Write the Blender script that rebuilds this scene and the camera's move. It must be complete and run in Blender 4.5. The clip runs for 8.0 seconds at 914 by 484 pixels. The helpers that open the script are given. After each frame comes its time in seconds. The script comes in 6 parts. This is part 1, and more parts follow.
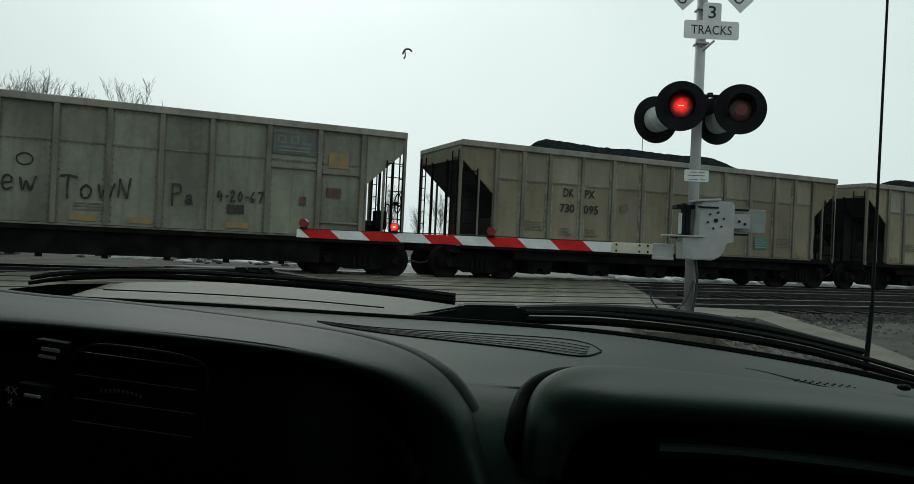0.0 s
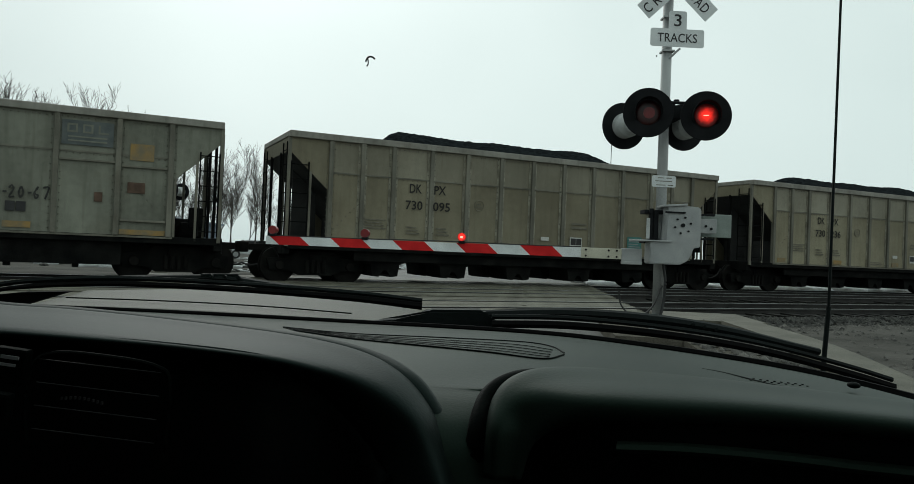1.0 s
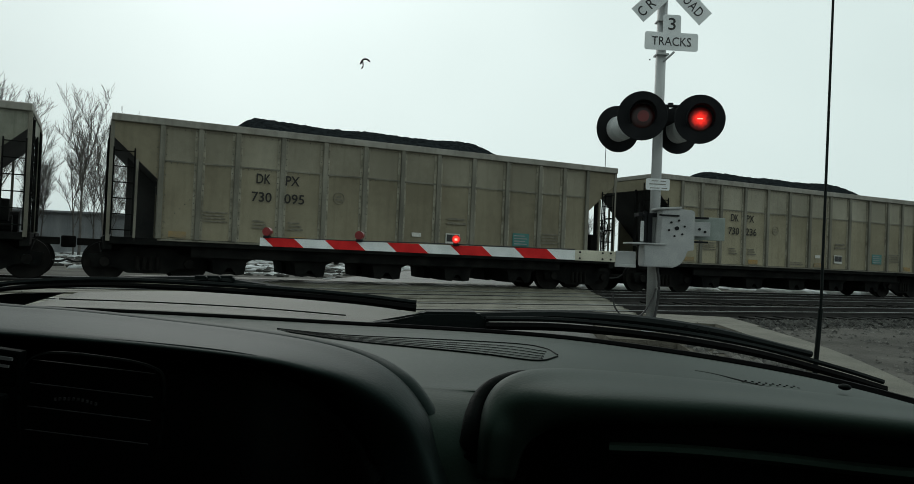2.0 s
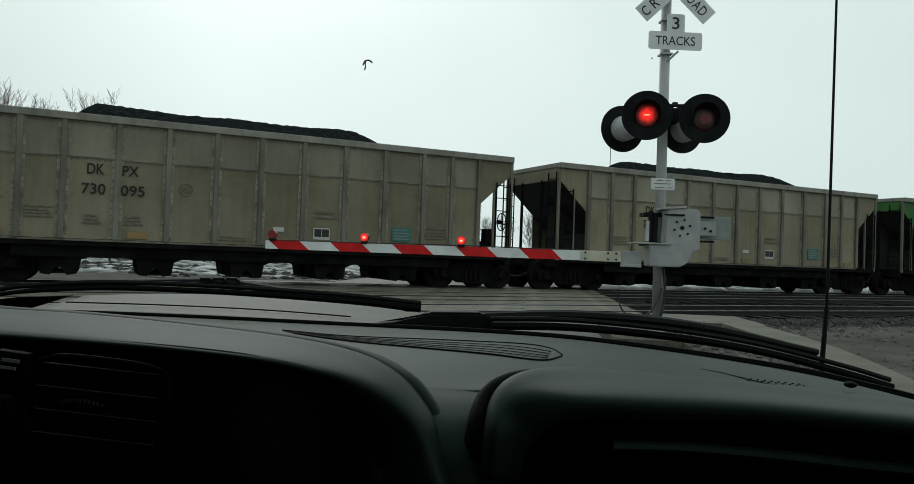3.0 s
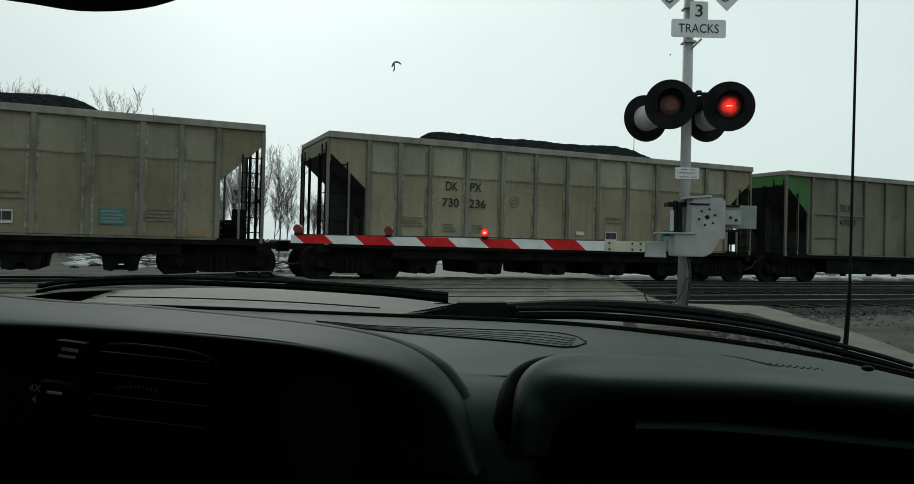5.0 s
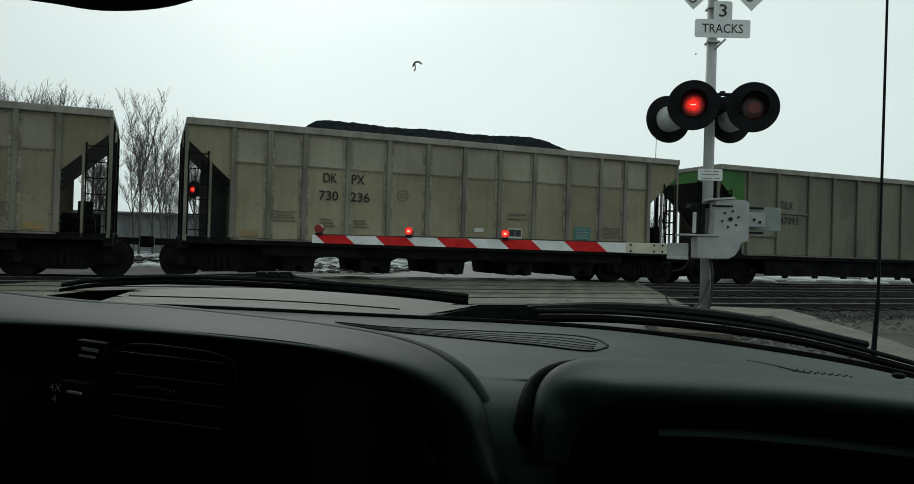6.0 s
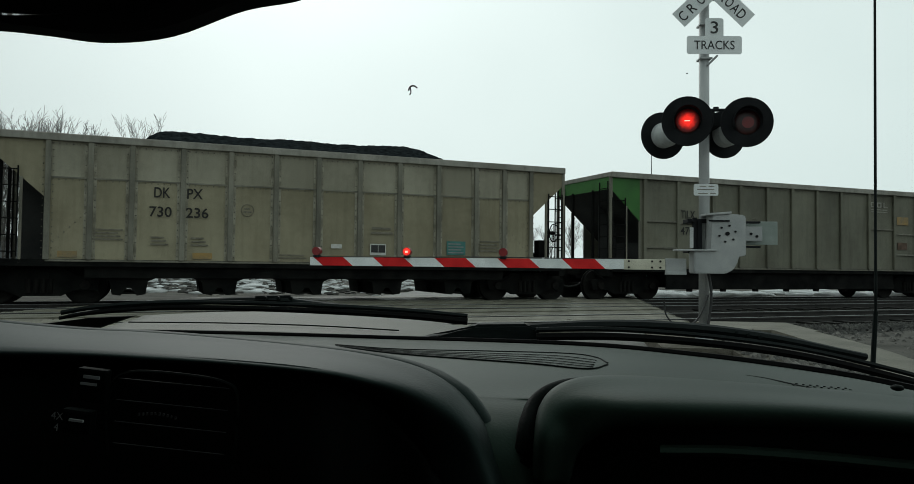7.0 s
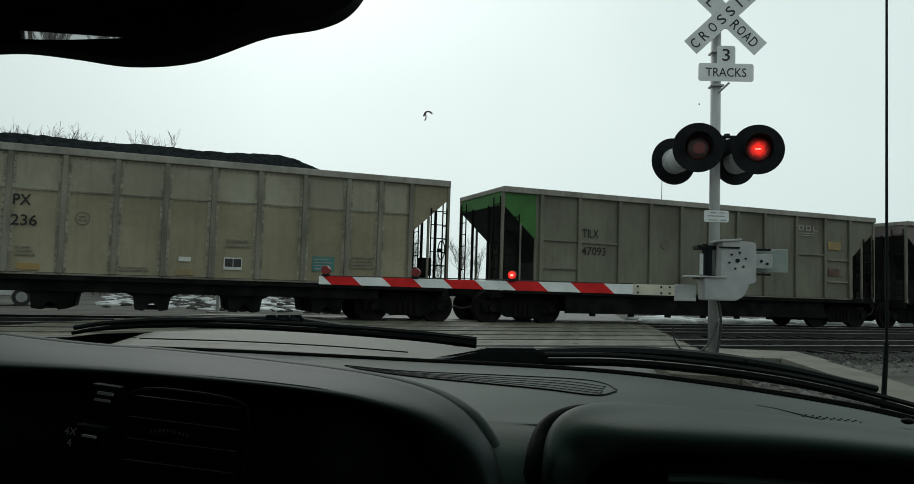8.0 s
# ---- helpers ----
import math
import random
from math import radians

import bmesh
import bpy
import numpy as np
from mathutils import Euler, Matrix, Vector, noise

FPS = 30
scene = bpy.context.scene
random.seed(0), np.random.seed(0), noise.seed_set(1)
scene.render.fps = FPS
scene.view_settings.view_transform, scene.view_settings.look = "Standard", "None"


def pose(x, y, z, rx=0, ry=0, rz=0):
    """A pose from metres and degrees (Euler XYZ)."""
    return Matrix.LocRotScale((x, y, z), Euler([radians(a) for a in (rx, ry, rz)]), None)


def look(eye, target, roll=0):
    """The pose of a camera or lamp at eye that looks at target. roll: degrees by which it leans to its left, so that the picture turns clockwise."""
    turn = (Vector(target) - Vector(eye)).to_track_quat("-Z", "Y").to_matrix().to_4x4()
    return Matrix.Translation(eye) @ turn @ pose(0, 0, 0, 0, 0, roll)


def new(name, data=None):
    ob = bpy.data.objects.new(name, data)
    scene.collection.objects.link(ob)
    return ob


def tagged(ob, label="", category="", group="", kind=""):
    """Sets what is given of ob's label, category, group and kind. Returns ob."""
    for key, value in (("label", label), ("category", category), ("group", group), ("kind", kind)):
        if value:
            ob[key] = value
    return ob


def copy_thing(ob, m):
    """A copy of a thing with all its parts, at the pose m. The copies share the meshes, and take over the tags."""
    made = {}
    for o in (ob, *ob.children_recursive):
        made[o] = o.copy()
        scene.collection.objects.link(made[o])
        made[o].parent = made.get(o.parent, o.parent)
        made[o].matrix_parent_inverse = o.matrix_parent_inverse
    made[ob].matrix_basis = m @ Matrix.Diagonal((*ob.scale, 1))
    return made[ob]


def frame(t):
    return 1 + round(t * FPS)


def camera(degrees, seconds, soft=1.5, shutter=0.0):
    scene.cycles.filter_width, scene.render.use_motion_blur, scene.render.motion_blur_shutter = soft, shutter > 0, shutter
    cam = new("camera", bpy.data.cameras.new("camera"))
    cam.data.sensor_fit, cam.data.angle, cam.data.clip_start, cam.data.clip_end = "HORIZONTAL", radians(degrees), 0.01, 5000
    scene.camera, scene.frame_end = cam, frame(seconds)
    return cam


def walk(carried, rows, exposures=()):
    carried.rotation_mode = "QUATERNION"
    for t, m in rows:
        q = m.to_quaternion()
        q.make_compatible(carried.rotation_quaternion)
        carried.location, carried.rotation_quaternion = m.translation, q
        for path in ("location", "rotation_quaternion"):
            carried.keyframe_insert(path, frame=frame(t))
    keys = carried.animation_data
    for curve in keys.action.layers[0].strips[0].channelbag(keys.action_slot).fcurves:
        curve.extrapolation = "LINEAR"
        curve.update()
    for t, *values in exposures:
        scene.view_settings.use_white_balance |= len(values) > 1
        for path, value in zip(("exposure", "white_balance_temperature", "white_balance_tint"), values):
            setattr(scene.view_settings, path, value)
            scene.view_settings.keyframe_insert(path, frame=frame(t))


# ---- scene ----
cam = camera(62.81, 8.0, soft=0.55)
PATH = [
    (0, pose(-0.0096, 0.0527, 0.9073, 90.273, -2.654, -0.116)),
    (0.2, pose(-0.0069, 0.0488, 0.9067, 90.654, -2.909, -0.747)),
    (0.5, pose(-0.0029, 0.0429, 0.9057, 90.920, -2.265, -2.197)),
    (0.8, pose(-0.0026, 0.0429, 0.9062, 90.725, -2.238, -2.474)),
    (1, pose(-0.0024, 0.0429, 0.9065, 90.830, -2.330, -2.319)),
    (1.5, pose(-0.0031, 0.0405, 0.9066, 91.042, -2.485, -2.718)),
    (1.7, pose(-0.0028, 0.0403, 0.9064, 91.013, -2.430, -2.780)),
    (2.8, pose(-0.0010, 0.0393, 0.9051, 91.121, -2.529, -2.578)),
    (3, pose(-0.0007, 0.0391, 0.9049, 91.114, -2.044, -2.342)),
    (3.3, pose(-0.0003, 0.0156, 0.9050, 92.617, -1.358, -2.659)),
    (3.5, pose(0.0000, -0.0000, 0.9051, 93.280, -0.889, -2.498)),
    (3.8, pose(-0.0023, 0.0031, 0.9059, 93.316, -1.450, -1.724)),
    (4, pose(-0.0039, 0.0051, 0.9065, 93.497, -1.288, -1.764)),
    (4.2, pose(-0.0045, 0.0044, 0.9055, 93.220, -1.172, -1.892)),
    (4.5, pose(-0.0053, 0.0033, 0.9041, 91.226, -1.571, -1.135)),
    (4.7, pose(-0.0053, 0.0049, 0.9043, 90.764, -1.418, -1.058)),
    (5.8, pose(-0.0054, 0.0139, 0.9054, 89.986, -1.765, 1.193)),
    (6, pose(-0.0054, 0.0155, 0.9056, 90.483, -1.695, 1.010)),
    (6.2, pose(-0.0054, 0.0142, 0.9054, 90.378, -1.665, 1.146)),
    (6.5, pose(-0.0055, 0.0122, 0.9051, 90.211, -1.658, 0.690)),
    (6.8, pose(-0.0055, 0.0108, 0.9061, 91.109, -0.949, 0.574)),
    (7, pose(-0.0055, 0.0099, 0.9068, 91.980, -0.620, 0.869)),
    (7.3, pose(-0.0064, 0.0079, 0.9073, 92.785, -0.869, 0.245)),
    (7.5, pose(-0.0070, 0.0066, 0.9076, 92.670, -1.355, 1.162)),
    (7.8, pose(-0.0078, 0.0043, 0.9085, 93.216, -1.834, 1.250)),
    (8, pose(-0.0083, 0.0028, 0.9091, 93.610, -1.742, 1.498)),
]
walk(cam, PATH)

# ---- light: an overcast winter sky ----
world = bpy.data.worlds.new("overcast_sky")
scene.world = world
world.use_nodes = True
wn, wl = world.node_tree.nodes, world.node_tree.links
sky = wn.new("ShaderNodeTexSky")
sky.sky_type, sky.sun_disc = "NISHITA", False
sky.sun_elevation, sky.sun_rotation = radians(32), radians(-15)
sky.dust_density, sky.air_density = 6.0, 1.0
grey = wn.new("ShaderNodeHueSaturation")
grey.inputs["Saturation"].default_value = 0.06
grey.inputs["Value"].default_value = 0.055
wl.new(sky.outputs[0], grey.inputs["Color"])
cloud_at = wn.new("ShaderNodeTexCoord")
cloud = wn.new("ShaderNodeTexNoise")
cloud.inputs["Scale"].default_value, cloud.inputs["Detail"].default_value = 1.6, 4
wl.new(cloud_at.outputs["Generated"], cloud.inputs["Vector"])
ramp = wn.new("ShaderNodeValToRGB")
ramp.color_ramp.elements[0].position, ramp.color_ramp.elements[0].color = 0.3, (0.695, 0.812, 0.80, 1)
ramp.color_ramp.elements[1].position, ramp.color_ramp.elements[1].color = 0.72, (0.835, 0.95, 0.935, 1)
wl.new(cloud.outputs["Fac"], ramp.inputs["Fac"])
layer = wn.new("ShaderNodeMix")
layer.data_type = "RGBA"
layer.inputs["Factor"].default_value = 0.86
wl.new(grey.outputs[0], layer.inputs["A"])
wl.new(ramp.outputs[0], layer.inputs["B"])
wl.new(layer.outputs["Result"], wn["Background"].inputs["Color"])
# the hidden sun stands ahead, so the cloud is brighter there than behind
axis = wn.new("ShaderNodeVectorMath")
axis.operation = "DOT_PRODUCT"
axis.inputs[1].default_value = (0.75, 0.66, 0.0)
wl.new(cloud_at.outputs["Generated"], axis.inputs[0])
ahead = wn.new("ShaderNodeMapRange")
ahead.inputs["From Min"].default_value, ahead.inputs["From Max"].default_value = -0.9, 0.9
ahead.inputs["To Min"].default_value, ahead.inputs["To Max"].default_value = 0.73, 1.07
wl.new(axis.outputs["Value"], ahead.inputs["Value"])
wl.new(ahead.outputs[0], wn["Background"].inputs["Strength"])
sun = new("sun", bpy.data.lights.new("sun", "SUN"))
sun.data.energy, sun.data.angle, sun.data.color = 0.5, radians(30), (1, 0.97, 0.93)
sun.matrix_world = look((-5, 18, 13), (0, 0, 0))


# ---- materials ----
def material(name, dark, light, scale=3.0, rough=0.7, metal=0.0, bump=0.15, fine=12.0, streaks=0.0, spec=0.5, random_tint=0.0, grime=0.0, gloss_tint=None):
    """Two colours mixed by broad patches and fine grain, with relief; streaks pull the patches into upright runs."""
    m = bpy.data.materials.new(name)
    m.use_nodes = True
    n, l = m.node_tree.nodes, m.node_tree.links
    b = n["Principled BSDF"]
    at = n.new("ShaderNodeTexCoord")
    broad, grain = n.new("ShaderNodeTexNoise"), n.new("ShaderNodeTexNoise")
    broad.inputs["Scale"].default_value, broad.inputs["Detail"].default_value = scale, 6
    grain.inputs["Scale"].default_value, grain.inputs["Detail"].default_value = scale * fine, 4
    l.new(at.outputs["Object"], grain.inputs["Vector"])
    if streaks:
        stretch = n.new("ShaderNodeMapping")
        stretch.inputs["Scale"].default_value = (1, 1, 1 - streaks)
        l.new(at.outputs["Object"], stretch.inputs["Vector"])
        l.new(stretch.outputs[0], broad.inputs["Vector"])
    else:
        l.new(at.outputs["Object"], broad.inputs["Vector"])
    add = n.new("ShaderNodeMath")
    add.operation = "MULTIPLY_ADD"
    add.inputs[1].default_value, add.inputs[2].default_value = 0.22, -0.11
    l.new(grain.outputs["Fac"], add.inputs[0])
    total = n.new("ShaderNodeMath")
    l.new(broad.outputs["Fac"], total.inputs[0])
    l.new(add.outputs[0], total.inputs[1])
    value = total
    if random_tint:
        info = n.new("ShaderNodeObjectInfo")
        shift = n.new("ShaderNodeMath")
        shift.operation = "MULTIPLY_ADD"
        shift.inputs[1].default_value, shift.inputs[2].default_value = random_tint, -random_tint / 2
        l.new(info.outputs["Random"], shift.inputs[0])
        value = n.new("ShaderNodeMath")
        l.new(total.outputs[0], value.inputs[0])
        l.new(shift.outputs[0], value.inputs[1])
    r = n.new("ShaderNodeValToRGB")
    r.color_ramp.elements[0].position, r.color_ramp.elements[0].color = 0.34, (*dark, 1)
    r.color_ramp.elements[1].position, r.color_ramp.elements[1].color = 0.68, (*light, 1)
    l.new(value.outputs[0], r.inputs["Fac"])
    colour = r.outputs[0]
    if grime:
        # rain streaks and soot in upright runs, and rusty blotches
        runs, squeeze, blot = n.new("ShaderNodeTexNoise"), n.new("ShaderNodeMapping"), n.new("ShaderNodeTexNoise")
        squeeze.inputs["Scale"].default_value = (5.0, 5.0, 0.35)
        runs.inputs["Scale"].default_value, runs.inputs["Detail"].default_value = 1.6, 8
        blot.inputs["Scale"].default_value, blot.inputs["Detail"].default_value = 1.1, 7
        l.new(at.outputs["Object"], squeeze.inputs["Vector"])
        l.new(squeeze.outputs[0], runs.inputs["Vector"])
        l.new(at.outputs["Object"], blot.inputs["Vector"])
        for source, lo, hi, tone in ((runs, 0.48, 0.72, (0.45, 0.42, 0.38, 1)), (blot, 0.52, 0.75, (0.60, 0.50, 0.40, 1))):
            span, dirt = n.new("ShaderNodeMapRange"), n.new("ShaderNodeMix")
            span.inputs["From Min"].default_value, span.inputs["From Max"].default_value, span.inputs["To Max"].default_value = lo, hi, grime
            dirt.data_type, dirt.blend_type = "RGBA", "MULTIPLY"
            dirt.inputs["B"].default_value = tone
            l.new(source.outputs["Fac"], span.inputs["Value"])
            l.new(span.outputs[0], dirt.inputs["Factor"])
            l.new(colour, dirt.inputs["A"])
            colour = dirt.outputs["Result"]
    l.new(colour, b.inputs["Base Color"])
    b.inputs["Roughness"].default_value, b.inputs["Metallic"].default_value = rough, metal
    b.inputs["Specular IOR Level"].default_value = spec
    if gloss_tint:
        b.inputs["Specular Tint"].default_value = (*gloss_tint, 1)
    if bump:
        h = n.new("ShaderNodeBump")
        h.inputs["Strength"].default_value, h.inputs["Distance"].default_value = bump, 0.02
        l.new(grain.outputs["Fac"], h.inputs["Height"])
        l.new(h.outputs[0], b.inputs["Normal"])
    return m


def glowing(name, colour, strength, reach=0.0):
    """A lit lens; with a reach, its light falls off from the middle to the edge."""
    m = bpy.data.materials.new(name)
    m.use_nodes = True
    n, l = m.node_tree.nodes, m.node_tree.links
    b = n["Principled BSDF"]
    b.inputs["Base Color"].default_value = (0.08, 0.006, 0.005, 1)
    b.inputs["Emission Color"].default_value = (*colour, 1)
    b.inputs["Emission Strength"].default_value = strength
    if reach:
        at, far, grain = n.new("ShaderNodeTexCoord"), n.new("ShaderNodeVectorMath"), n.new("ShaderNodeTexNoise")
        far.operation = "LENGTH"
        l.new(at.outputs["Object"], far.inputs[0])
        grain.inputs["Scale"].default_value = 2.2 / reach
        l.new(at.outputs["Object"], grain.inputs["Vector"])
        wob = n.new("ShaderNodeMath")
        wob.operation = "MULTIPLY_ADD"
        wob.inputs[1].default_value = reach * 0.5
        l.new(grain.outputs["Fac"], wob.inputs[0])
        l.new(far.outputs["Value"], wob.inputs[2])
        fall = n.new("ShaderNodeMapRange")
        fall.interpolation_type = "SMOOTHSTEP"
        fall.inputs["From Min"].default_value, fall.inputs["From Max"].default_value = reach * 0.45, reach * 1.3
        fall.inputs["To Min"].default_value, fall.inputs["To Max"].default_value = strength, 0.02
        l.new(wob.outputs[0], fall.inputs["Value"])
        l.new(fall.outputs[0], b.inputs["Emission Strength"])
    return m


def pane_material(name, gloss=1.0):
    m = bpy.data.materials.new(name)
    m.use_nodes = True
    n, l = m.node_tree.nodes, m.node_tree.links
    n.remove(n["Principled BSDF"])
    clear, shine, mix, facing = (n.new("ShaderNode" + k) for k in ("BsdfTransparent", "BsdfGlossy", "MixShader", "LayerWeight"))
    clear.inputs["Color"].default_value = (0.955, 0.97, 0.965, 1)
    shine.inputs["Roughness"].default_value = 0.02
    facing.inputs["Blend"].default_value = 0.12
    less = n.new("ShaderNodeMath")
    less.operation = "MULTIPLY"
    less.inputs[1].default_value = 0.05 * gloss
    l.new(facing.outputs["Facing"], less.inputs[0])
    l.new(less.outputs[0], mix.inputs["Fac"])
    l.new(clear.outputs[0], mix.inputs[1])
    l.new(shine.outputs[0], mix.inputs[2])
    l.new(mix.outputs[0], n["Material Output"].inputs["Surface"])
    return m


M = {
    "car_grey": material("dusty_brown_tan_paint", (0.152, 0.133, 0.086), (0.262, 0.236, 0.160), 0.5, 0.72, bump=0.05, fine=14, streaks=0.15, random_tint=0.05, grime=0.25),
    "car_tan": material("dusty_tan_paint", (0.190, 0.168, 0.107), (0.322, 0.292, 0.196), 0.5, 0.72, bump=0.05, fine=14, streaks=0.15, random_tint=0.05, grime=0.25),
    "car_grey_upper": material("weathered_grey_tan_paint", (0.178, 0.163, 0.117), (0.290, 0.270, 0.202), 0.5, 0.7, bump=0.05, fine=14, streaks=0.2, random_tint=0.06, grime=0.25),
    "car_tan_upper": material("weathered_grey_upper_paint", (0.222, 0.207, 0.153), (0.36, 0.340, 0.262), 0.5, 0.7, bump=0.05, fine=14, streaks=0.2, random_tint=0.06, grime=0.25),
    "flange": material("pale_worn_post_flanges", (0.17, 0.157, 0.115), (0.35, 0.333, 0.26), 4, 0.7, bump=0.05, grime=0.35),
    "car_silver": material("dirty_silver_grey_paint", (0.118, 0.121, 0.094), (0.272, 0.280, 0.222), 0.6, 0.7, bump=0.06, fine=14, streaks=0.45, random_tint=0.06, grime=0.4),
    "car_dull": material("dull_brown_grey_paint", (0.098, 0.095, 0.069), (0.180, 0.176, 0.130), 0.6, 0.7, bump=0.06, fine=14, streaks=0.35, random_tint=0.05, grime=0.3),
    "car_pink": material("faded_rose_grey_paint", (0.09234, 0.07782, 0.07159), (0.2011, 0.1679, 0.1567), 0.7, 0.75, bump=0.06, fine=14, streaks=0.7, random_tint=0.05, grime=0.5),
    "car_post": material("grimy_grey_steel_posts", (0.110, 0.105, 0.082), (0.225, 0.216, 0.172), 1.5, 0.75, bump=0.06, streaks=0.6, grime=0.45),
    "rivet": material("dark_dirty_rivet_heads", (0.06, 0.056, 0.043), (0.19, 0.18, 0.14), 5, 0.7, bump=0),
    "rim": material("worn_grey_top_chord", (0.18, 0.173, 0.147), (0.315, 0.305, 0.265), 1.2, 0.65, bump=0.05, grime=0.4),
    # near-black paints the shade inside and under the car ends
    "slope": material("shade_dark_slope_sheet", (0.015, 0.0156, 0.0156), (0.042, 0.042, 0.0396), 1.2, 0.85, bump=0.1),
    "green": material("faded_green_paint", (0.022, 0.095, 0.016), (0.045, 0.185, 0.032), 1.0, 0.7, bump=0.05),
    "under": material("grimy_black_underframe", (0.004, 0.0045, 0.0045), (0.014, 0.014, 0.013), 2.5, 0.9, bump=0.2, spec=0.06),
    "wheel": material("dark_rusty_wheel_steel", (0.005, 0.005, 0.0047), (0.014, 0.013, 0.0115), 4, 0.75, 0.1, bump=0.1, spec=0.1),
    "coal": material("black_crushed_coal", (0.007, 0.0088, 0.0096), (0.028, 0.033, 0.0355), 9, 0.7, bump=1.0, fine=4, spec=0.0),
    "letter": material("worn_black_lettering", (0.009, 0.009, 0.009), (0.025, 0.024, 0.021), 4, 0.8, bump=0),
    "scrawl": material("smeared_black_spray_paint", (0.01, 0.0105, 0.01), (0.042, 0.0408, 0.036), 3, 0.7, bump=0),
    "faint": material("faded_grey_stencil", (0.115, 0.105, 0.08), (0.21, 0.195, 0.15), 14, 0.8, bump=0),
    "orange": material("dirty_orange_reflector_patch", (0.20, 0.165, 0.105), (0.34, 0.215, 0.07), 4, 0.8, bump=0),
    "rust": material("brown_rust_patch", (0.06, 0.035, 0.022), (0.14, 0.085, 0.06), 5, 0.85, bump=0.1),
    "teal": material("teal_placard", (0.03, 0.13, 0.12), (0.05, 0.19, 0.17), 6, 0.6, bump=0),
    "placard": material("white_decal", (0.45, 0.45, 0.42), (0.62, 0.62, 0.58), 8, 0.6, bump=0),
    "logo": material("faded_blue_grey_logo", (0.07, 0.085, 0.085), (0.13, 0.145, 0.14), 4, 0.7, bump=0),
    "cone": material("faded_orange_red_plastic", (0.36, 0.05, 0.035), (0.50, 0.09, 0.06), 4, 0.6, bump=0.02),
    "counter": material("faded_teal_grey_counterweight", (0.185, 0.225, 0.205), (0.29, 0.33, 0.305), 4, 0.65, bump=0.05, grime=0.3),
    "mast": material("galvanised_grey_mast", (0.3168, 0.33, 0.33), (0.44, 0.4488, 0.4444), 5, 0.5, 0.35, bump=0.03, streaks=0.5),
    "box": material("grey_painted_gate_machine", (0.2992, 0.3124, 0.3124), (0.4136, 0.4224, 0.418), 4, 0.55, 0.15, bump=0.04),
    "black": material("flat_black_signal_paint", (0.006, 0.007, 0.008), (0.014, 0.015, 0.017), 4, 0.75, bump=0.03, spec=0.15),
    "housing": material("pale_grey_lamp_housing", (0.42, 0.44, 0.44), (0.60, 0.61, 0.60), 6, 0.5, bump=0.03),
    "sign": material("weathered_white_sign_sheet", (0.62, 0.65, 0.655), (0.79, 0.815, 0.815), 3, 0.5, bump=0.02, streaks=0.5),
    "ink": material("black_sign_lettering", (0.012, 0.012, 0.013), (0.03, 0.03, 0.03), 5, 0.6, bump=0),
    "red_sheet": material("red_reflective_stripe", (0.52, 0.012, 0.014), (0.70, 0.024, 0.024), 5, 0.6, bump=0.02, spec=0.2),
    "white_sheet": material("white_reflective_stripe", (0.66, 0.695, 0.69), (0.83, 0.86, 0.855), 5, 0.5, bump=0.02),
    "cream": material("cream_gate_arm_adapter", (0.48, 0.46, 0.36), (0.62, 0.60, 0.48), 5, 0.5, bump=0.02),
    "lens": material("dark_red_lens", (0.018, 0.002, 0.002), (0.045, 0.004, 0.0035), 12, 0.35, bump=0.05),
    "gate_lens": material("dull_red_gate_lens", (0.15, 0.006, 0.008), (0.24, 0.010, 0.010), 12, 0.3, bump=0.05),
    "glow": glowing("lit_red_lens", (1.0, 0.022, 0.012), 1.25, 0.115),
    "glow_small": glowing("lit_red_gate_lens", (1.0, 0.03, 0.02), 1.6, 0.07),
    "hot": glowing("hot_red_filament", (1.0, 0.30, 0.22), 2.4),
    "sand": material("sandy_gravel_verge", (0.062, 0.0558, 0.0434), (0.1364, 0.124, 0.1023), 3.0, 0.9, bump=0.8, fine=12, spec=0.15),
    "rock": material("dark_coarse_ballast", (0.02, 0.02, 0.019), (0.09, 0.088, 0.08), 7, 0.85, bump=0.4, spec=0.2),
    "rubber": material("black_cable_rubber", (0.012, 0.012, 0.012), (0.03, 0.03, 0.03), 10, 0.6, bump=0.03),
    "asphalt": material("wet_grey_asphalt", (0.06961, 0.06798, 0.06143), (0.1352, 0.1327, 0.1229), 0.8, 0.62, bump=0.25, fine=40, spec=0.3),
    "ground": material("muddy_gravel_ground", (0.042, 0.0395, 0.0335), (0.107, 0.101, 0.089), 0.6, 0.9, bump=0.8, fine=24, spec=0.15),
    "ballast": material("dark_ballast_stone", (0.009, 0.0088, 0.008), (0.045, 0.043, 0.039), 5, 0.9, bump=1.0, fine=5, spec=0.1),
    "stone": material("grey_ballast_stones", (0.04, 0.0384, 0.0344), (0.192, 0.18, 0.16), 6, 0.85, bump=0.4, random_tint=0.3),
    "concrete": material("tan_concrete_kerb", (0.092, 0.086, 0.066), (0.160, 0.150, 0.118), 2.0, 0.8, bump=0.3),
    "tie": material("creosote_timber", (0.008, 0.0078, 0.007), (0.026, 0.0245, 0.021), 3, 0.85, bump=0.3, random_tint=0.2, spec=0.15),
    "plank": material("worn_crossing_timber", (0.085, 0.080, 0.060), (0.190, 0.182, 0.142), 2.5, 0.6, bump=0.3, random_tint=0.15, spec=0.3),
